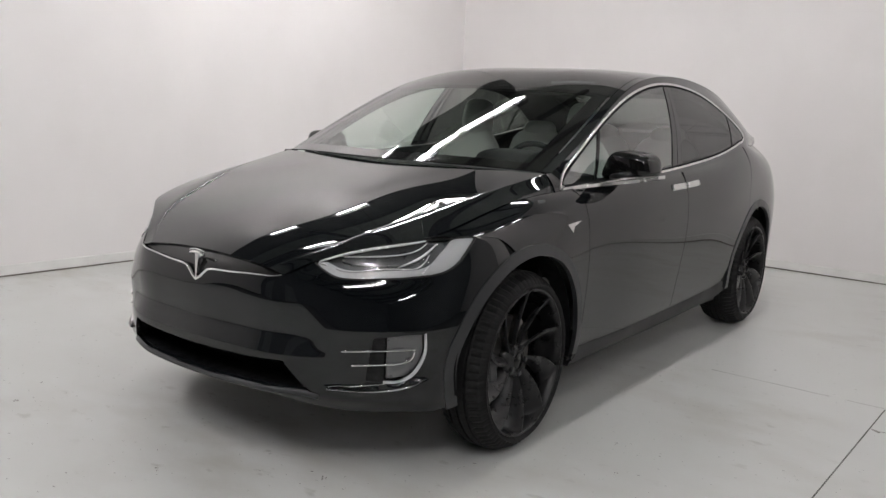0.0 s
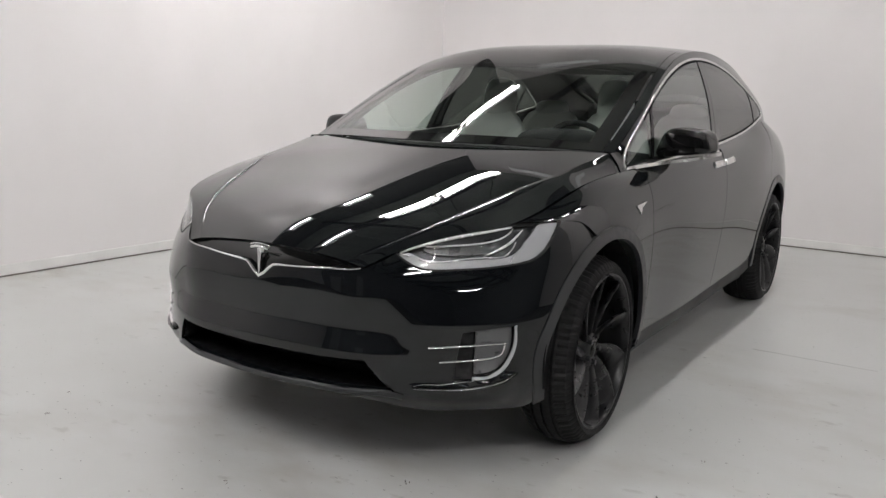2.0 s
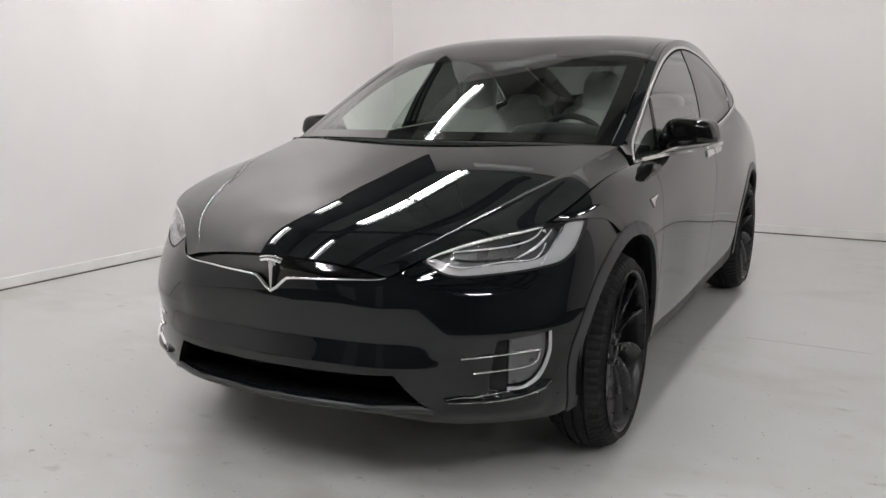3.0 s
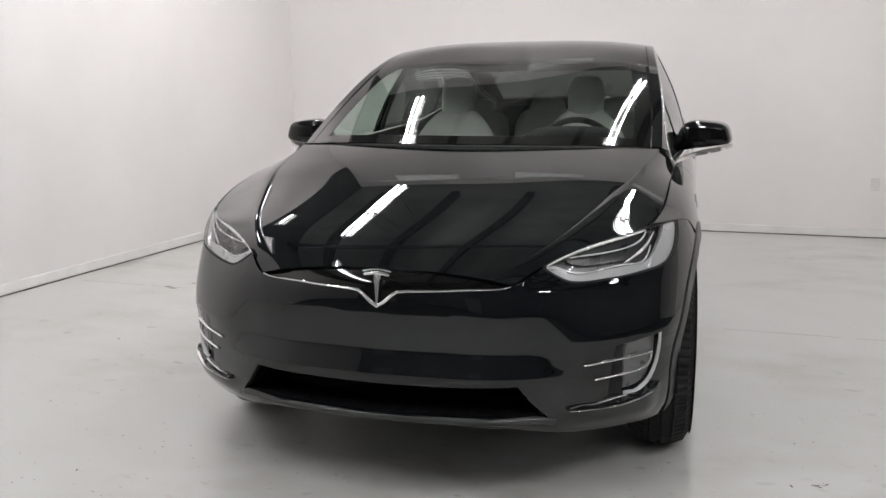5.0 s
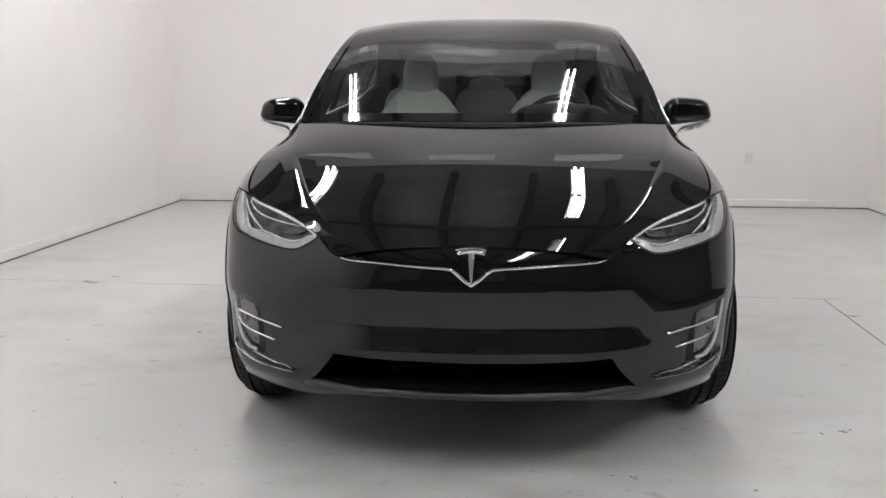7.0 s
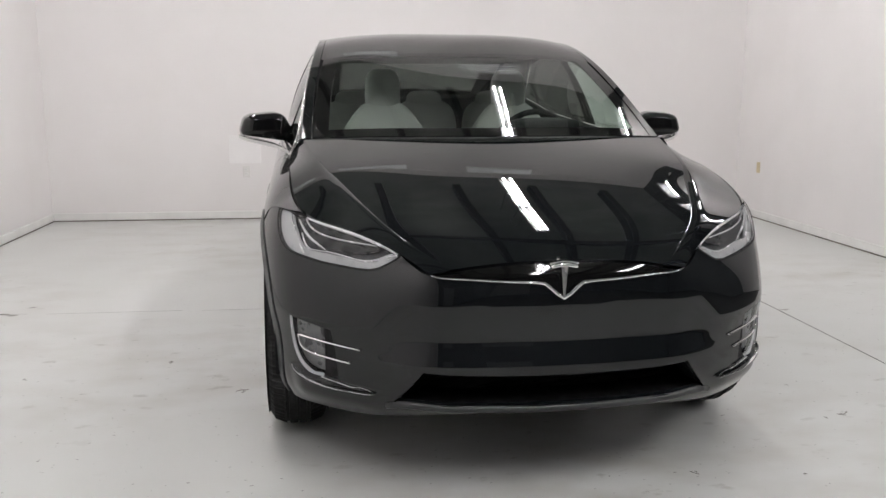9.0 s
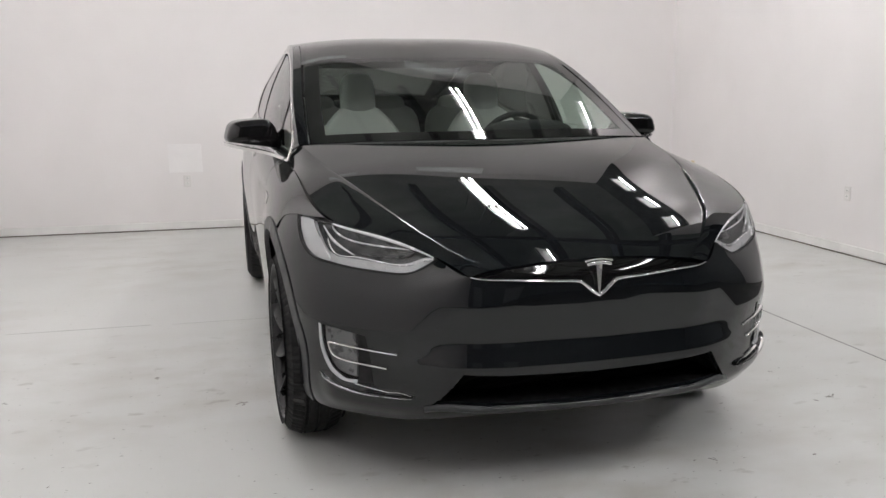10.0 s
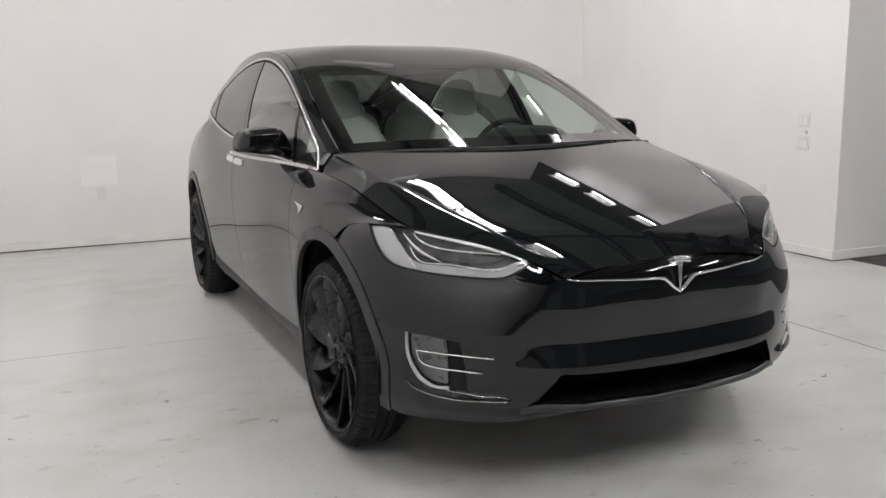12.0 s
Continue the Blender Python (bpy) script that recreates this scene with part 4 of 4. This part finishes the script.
# windscreen and roof
ring = lambda a, b, v0, v1: np.array([(u, v0) for u in np.linspace(-a, a, 30)] + [(a + (b - a) * k, v0 + (v1 - v0) * k) for k in np.linspace(0, 1, 24)][1:-1] + [(u, v1) for u in np.linspace(b, -b, 30)] + [(-b + (b - a) * k, v1 + (v0 - v1) * k) for k in np.linspace(0, 1, 24)][1:-1])
glass = ring(.665, .645, .085, 1.02)
glass = np.array(glass)
frit = ring(.735, .72, .0, 1.06)
sheet("sky_glass", TOP, [ring(.715, .70, 1.065, 1.545)], SKY, body, "dark tinted glass over the front seats", .04, .0, .004)
sheet("sky_border", TOP, [ring(.735, .735, 1.062, 1.55), ring(.713, .698, 1.066, 1.544)], GLOSS, body, "gloss black glass border", .04, .0, .004)
screen = sheet("windscreen", TOP, [glass], SCREEN, body, "tinted panoramic windscreen", .04, .0, .004)
screen.visible_shadow = False
sheet("windscreen_border", TOP, [frit, shrink(dense(glass, .03), -.001)], GLOSS, body, "gloss black windscreen border", .03, .0, .004)
for s in SIDES:
    rp = np.array([(s * .737, v) for v in np.linspace(0, 1.55, 50)] + [(s * .779, v) for v in np.linspace(1.55, 0, 50)])
    sheet("pillar", TOP, [rp], PAINT, body, "black windscreen pillar", .02, .0, .01, .001)
roof = ring(.778, .778, 1.553, 2.95)
sheet("roof", TOP, [np.array(roof)], PAINT, body, "glossy black roof", .04, .0, .01)
rear_glass = ring(.60, .62, 3.03, 3.80)
sheet("tailgate", TOP, [np.array(ring(.778, .778, 2.953, 3.97)), rear_glass], PAINT, body, "glossy black tailgate", .04, .0, .01)
sheet("rear_screen", TOP, [rear_glass], PANE_DARK, body, "dark tinted rear window", .05, -.002, .004)
# unseen block, tall enough to stop light through the gap below the tailgate
part("tail_gap_block", box_bm(-.62, .62, 3.45, 3.78, 1.08, 1.27, .02, 1), CABIN, body, "dark shelf added to block light at the tail gap")

# side glass, pillars and the chrome arch round them
ARCHLINE = [(.352, 1.040), (.400, 1.088), (.51, 1.155), (.80, 1.305), (1.18, 1.458), (1.60, 1.545), (2.04, 1.55), (2.47, 1.482), (2.82, 1.345)]
TIP = [(2.82, 1.345), (2.90, 1.302), (2.93, 1.268), (2.90, 1.248), (2.80, 1.230)]
BELT = [(2.80, 1.230), (2.45, 1.172), (1.9, 1.122), (1.2, 1.083), (.7, 1.061), (.352, 1.040)]
arch_line, tip_line, belt_line = flow(ARCHLINE, .03), flow(TIP, .015), flow(BELT, .04)
WINDOW = np.concatenate([arch_line, tip_line[1:], belt_line[1:-1]])
for s in SIDES:
    sd = Side(s)
    big = []
    ys = np.linspace(.312, 3.6, 140)
    zw, zr = waist(ys)[1] - .004, rail(ys)[1]
    outer = np.array([(y, z) for y, z in zip(ys, zw)] + [(y, max(z, w + .002)) for y, z, w in zip(ys[::-1], zr[::-1], zw[::-1])])
    sheet("cabin_side", sd, [outer, WINDOW], PAINT, body, "black window surround", .03, .0, .01)
    inner = shrink(dense(WINDOW, .03), .016)
    for a, la, b, lb, mat, nm in ((.25, .0, .655, .72, PANE, "quarter_glass"), (.675, .72, 1.505, .45, PANE, "front_window"), (1.655, .30, 2.60, .22, PANE_DARK, "rear_window"), (2.615, .22, 3.0, .22, PANE_DARK, "rear_quarter_glass")):
        lp = clip_lean(inner, a, la, b, lb)
        sheet(nm, sd, [lp], mat, body, "tinted side window" if mat is PANE else "dark tinted rear side window", .04, -.004, .006)
    for a, la, b, lb in ((.655, .72, .675, .72), (1.505, .45, 1.578, .38), (1.582, .38, 1.655, .30), (2.60, .22, 2.615, .22)):
        sheet("window_pillar", sd, [clip_lean(inner, a, la, b, lb)], GLOSS, body, "gloss black window pillar", .03, -.001, .008)
    trim_out = np.array([(y, z) for y, z in zip(ys[6:], zw[6:] - .03)] + [(y, max(z, w)) for y, z, w in zip(ys[:5:-1], zr[:5:-1] + .015, zw[:5:-1])])
    sheet("pillar_trim", sd, [trim_out, shrink(dense(WINDOW, .03), .022)], CABIN, body, "dark inner pillar trim", .04, -.030, .02)
    loop = np.concatenate([WINDOW, WINDOW[:1]])
    strip("window_chrome", sd, loop, .013, SATIN_CHROME, body, "satin chrome window surround", .001, .002)

# door mirrors
for s in SIDES:
    mir = tagged(new("door_mirror"), "black door mirror on a chrome-edged arm")
    mir.parent = car

    def shell_shape(v, s=s):
        k = (v.x * s / .105 + 1) / 2
        back = max(0, v.y) / .08
        z = (v.z * (1.0 - .34 * k) + .012 * k) * (1 - .08 * (1 - back))
        return Vector((v.x + s * .012 * (v.z / .06) * -k - s * .070 * (1 - k) * (.5 - v.z / .164), v.y + .03 * k, max(z, -.062 + .21 * (v.x * s + .05))))
    rounded("housing", (s * .988, .795, 1.136), (.196, .165, .164), GLOSS, mir, 4.2, (0, 0, -s * 10), "gloss black shell", 20, shell_shape)
    rounded("mirror_glass", (s * .988, .882, 1.144), (.175, .010, .088), CHROME, mir, 5, (0, 0, -s * 8), "mirror glass", 10)
    low = [(s * x, y, z) for x, y, z in ((.858, .40, 1.043), (.890, .50, 1.050), (.938, .63, 1.060), (1.01, .72, 1.072), (1.063, .77, 1.083), (1.100, .805, 1.094))]
    path = flow(low, .015)
    k = len(path)
    pv, pf = [], []
    for i, p in enumerate(path):
        w = .012 + .062 * math.sin(math.pi * .5 * max(0, min(1, (i / (k - 1) - .35) * 2.2))) * (1 - .5 * max(0, i / (k - 1) - .85) / .15)
        for dy, dz in ((-w * .85, -.006), (-w * .9, .008), (w, .010), (w, -.006)):
            pv.append((p[0], p[1] + dy + .05, p[2] + dz))
    for i in range(k - 1):
        for j in range(4):
            pf.append((i * 4 + j, i * 4 + (j + 1) % 4, (i + 1) * 4 + (j + 1) % 4, (i + 1) * 4 + j))
    pf += [(0, 1, 2, 3), tuple((k - 1) * 4 + j for j in (3, 2, 1, 0))]
    mesh_object("arm_trim", pv, pf, SATIN_CHROME, mir, "satin chrome arm edge", False)


# wheels
def wheel(radius, width, label):
    w = tagged(new("wheel"), label)
    rr = .302
    hw = width / 2
    prof = [(-hw + .015, rr - .004), (-hw, rr + .02), (-hw + .003, radius - .055), (-hw + .024, radius - .019), (-hw + .06, radius - .004),
            (-.042, radius), (-.040, radius - .008), (-.030, radius - .008), (-.028, radius), (-.004, radius + .001), (-.003, radius - .008), (.006, radius - .008), (.008, radius + .001),
            (.034, radius), (.036, radius - .008), (.046, radius - .008), (.048, radius), (hw - .06, radius - .004), (hw - .024, radius - .019), (hw - .003, radius - .055), (hw, rr + .02), (hw - .015, rr - .004)]
    n = 216
    v, f = lathe(prof, n)
    m = len(prof)
    for i in range(n):
        if i % 3 == 0:
            for j in (3, 4, 17, 18):
                x, y, z = v[i * m + j]
                q = 1 - .0065 / radius
                v[i * m + j] = (x, y * q, z * q)
    mesh_object("tyre", v, f, RUBBER, w, "low-profile tyre", False)
    v, f = lathe([(hw - .012, rr), (hw - .006, rr - .001), (hw - .008, rr - .007), (hw - .04, rr - .013), (hw - .06, rr - .016), (-hw + .02, rr - .03), (-hw + .012, rr)], 96)
    mesh_object("rim", v, f, RIM, w, "black alloy rim", True)
    # ten twisted blades
    for k in range(10):
        bv, bf = [], []
        steps = 12
        for i in range(steps + 1):
            t = i / steps
            r = .045 + (rr - .010 - .045) * t
            a = .30 * t ** 1.6
            wdt = .040 + .068 * t ** 1.1
            dep = hw - .082 + .040 * t ** .8
            lean = 1.02 - .42 * t
            for c, h in ((-.5, 0), (-.42, .006), (.1, .010), (.42, .004), (.5, -.004), (.42, -.014), (-.4, -.012)):
                side_off = c * wdt
                ang = a + side_off / max(r, .06) * math.cos(lean)
                bv.append((dep + h - side_off * math.sin(lean) * .9, r * math.sin(ang), r * math.cos(ang)))
        for i in range(steps):
            for j in range(7):
                bf.append((i * 7 + j, i * 7 + (j + 1) % 7, (i + 1) * 7 + (j + 1) % 7, (i + 1) * 7 + j))
        bf += [tuple(range(7)), tuple(steps * 7 + j for j in range(6, -1, -1))]
        if k == 0:
            spoke = mesh_object("spoke", bv, bf, RIM, w, "black turbine blade", True)
        else:
            o = spoke.copy()
            scene.collection.objects.link(o)
            o.rotation_euler = (2 * math.pi * k / 10, 0, 0)
    v, f = lathe([(hw - .10, .075), (hw - .062, .07), (hw - .052, .05), (hw - .050, .0)], 32)
    mesh_object("hub", v, f, RIM, w, "black hub", True)
    v, f = lathe([(hw - .05, .032), (hw - .044, .030), (hw - .042, .0)], 24)
    mesh_object("centre_cap", v, f, GLOSS, w, "gloss black centre cap", True)
    for k in range(5):
        a = 2 * math.pi * (k + .5) / 5
        v, f = lathe([(0, .012), (.016, .011), (.018, 0)], 6)
        mesh_object("wheel_nut", [(p[0] + hw - .058, p[1] + .055 * math.sin(a), p[2] + .055 * math.cos(a)) for p in v], f, SATIN, w)
    v, f = lathe([(-.01, .06), (-.01, .178), (.012, .178), (.012, .06)], 48, closed=True)
    mesh_object("brake_disc", v, f, IRON, w, "bare iron brake disc", False)
    part("caliper", box_bm(-.02, .05, -.20, -.13, -.09, .09, .015, 2), SATIN, w, "dark brake caliper")
    return w


fw = wheel(.366, .228, "black turbine wheel with a low-profile tyre")
rw = wheel(.372, .268, "black turbine wheel with a wide low-profile tyre")
TRACK_F, TRACK_R = .836, .832
for w, c, x in ((fw, FRONT, TRACK_F), (rw, REAR, TRACK_R)):
    w.parent = car
    steer = 1.5 if w is fw else 0
    other = copy_thing(w, pose(-x, c[0], c[1] - .002, 18, 0, 180 + steer))
    other.parent = car
    w.matrix_basis = pose(x, c[0], c[1] - .002, 10, 0, steer)

# wheel wells and underside
for c in (FRONT, REAR):
    for s in SIDES:
        v, f = [], []
        arcp = arc(c, ARCH + .012, -6, 186, 40)
        for y, z in arcp:
            v += [(s * .90, y, z), (s * .55, y, z)]
        for i in range(len(arcp) - 1):
            f.append((2 * i, 2 * i + 1, 2 * i + 3, 2 * i + 2))
        f.append(tuple(2 * i + 1 for i in range(len(arcp))))
        mesh_object("wheel_well", v, f, MATT, body, "black wheel well liner")
part("underbody", box_bm(-.54, .54, -.50, 3.9, .23, .29, .02, 1), MATT, body, "flat black underbody")
tray = LOW.at(np.linspace(-1.0, 1.0, 41), np.zeros(41))
tray = [(x * .95, y + .05, z + .012) for x, y, z in tray] + [(.80, -.40, .275), (-.80, -.40, .275)]
n = len(tray)
mesh_object("undertray", tray + [(x, y, z + .02) for x, y, z in tray], [tuple(range(n))[::-1], tuple(range(n, 2 * n))] + [(i, (i + 1) % n, n + (i + 1) % n, n + i) for i in range(n)], MATT, body, "flat black undertray behind the lip")
part("underbody_middle", box_bm(-.78, .78, .50, 2.45, .24, .30, .02, 1), MATT, body, "flat black underbody")

# cabin
part("cabin_floor", box_bm(-.86, .86, .35, 3.6, .30, .36), CABIN, body, "dark cabin floor")
part("firewall", box_bm(-.80, .80, .30, .34, .30, 1.04), CABIN, body, "dark bulkhead")
for s in SIDES:
    part("door_card", box_bm(s * .80 - .02, s * .80 + .02, .35, 3.5, .36, 1.05, .01, 1), CABIN_PALE, body, "pale inner door trim")
dash = [(.36, 1.085), (.58, 1.118), (.80, 1.112), (.88, 1.03), (.84, .86), (.70, .70), (.36, .70)]
v = [(x, y, z - .03 * (x / .8) ** 2) for x in np.linspace(-.80, .80, 13) for y, z in dash]
nd = len(dash)
f = [(i * nd + j, i * nd + (j + 1) % nd, (i + 1) * nd + (j + 1) % nd, (i + 1) * nd + j) for i in range(12) for j in range(nd)]
mesh_object("dashboard", v, f + [tuple(range(nd)), tuple(12 * nd + j for j in range(nd))], CABIN, body, "dark dashboard")
part("centre_screen", box_bm(-.13, .13, .80, .83, .78, 1.10, .008, 1), GLOSS, body, "tall dark centre screen")
a = [(.38 + .185 * math.cos(k), .98 - .06 * math.sin(k), 1.035 + .170 * math.sin(k)) for k in np.linspace(0, 2 * math.pi, 49)[:-1]]
sw = tube("steering_wheel", a, .015, CABIN, body, "black steering wheel", 10, True)
rounded("instrument_hood", (.38, .76, 1.095), (.46, .20, .17), CABIN, body, 3, (0, 0, 0), "dark instrument hood")
rounded("wheel_boss", (.38, .985, 1.05), (.17, .05, .12), CABIN, sw, 3)
for dx in (-.12, .12):
    part("wheel_spoke", box_bm(.38 + dx - .06, .38 + dx + .06, .975, .99, 1.035, 1.065), CABIN, sw)


def seat(x, y):
    st = tagged(new("seat"), "white leather front seat with integrated headrest")
    st.parent = body

    def back(v):
        k = (v.z / .33 + 1) / 2
        w = 1.0 + .08 * math.sin(k * 3) - .22 * max(0, k - .75) / .25
        return Vector((v.x * w, v.y - .035 * (abs(v.x) / .25) ** 2, v.z))
    rounded("cushion", (x, y - .22, .56), (.52, .54, .18), LEATHER, st, 4, (6, 0, 0))
    rounded("backrest", (x, y + .05, .92), (.45, .16, .70), LEATHER, st, 2.8, (-14, 0, 0), "", 18, back)
    rounded("headrest", (x, y + .135, 1.295), (.195, .12, .27), LEATHER, st, 3.2, (-8, 0, 0))
    part("base", box_bm(x - .2, x + .2, y - .42, y + .02, .36, .48, .02, 1), CABIN, st)


for x in (.36, -.36):
    seat(x, 1.36)
for x in (.48, 0, -.48):
    st = tagged(new("rear_seat"), "white leather second-row seat")
    st.parent = body
    rounded("cushion", (x, 2.15, .60), (.44, .50, .16), LEATHER, st, 4)
    rounded("backrest", (x, 2.42, .95), (.44, .14, .60), LEATHER, st, 4, (-14, 0, 0))
    rounded("headrest", (x, 2.48, 1.23), (.24, .10, .16), LEATHER, st, 3.2)
part("headliner", box_bm(-.60, .60, 1.75, 2.9, 1.50, 1.52, .005, 1), CABIN, body, "dark headliner")
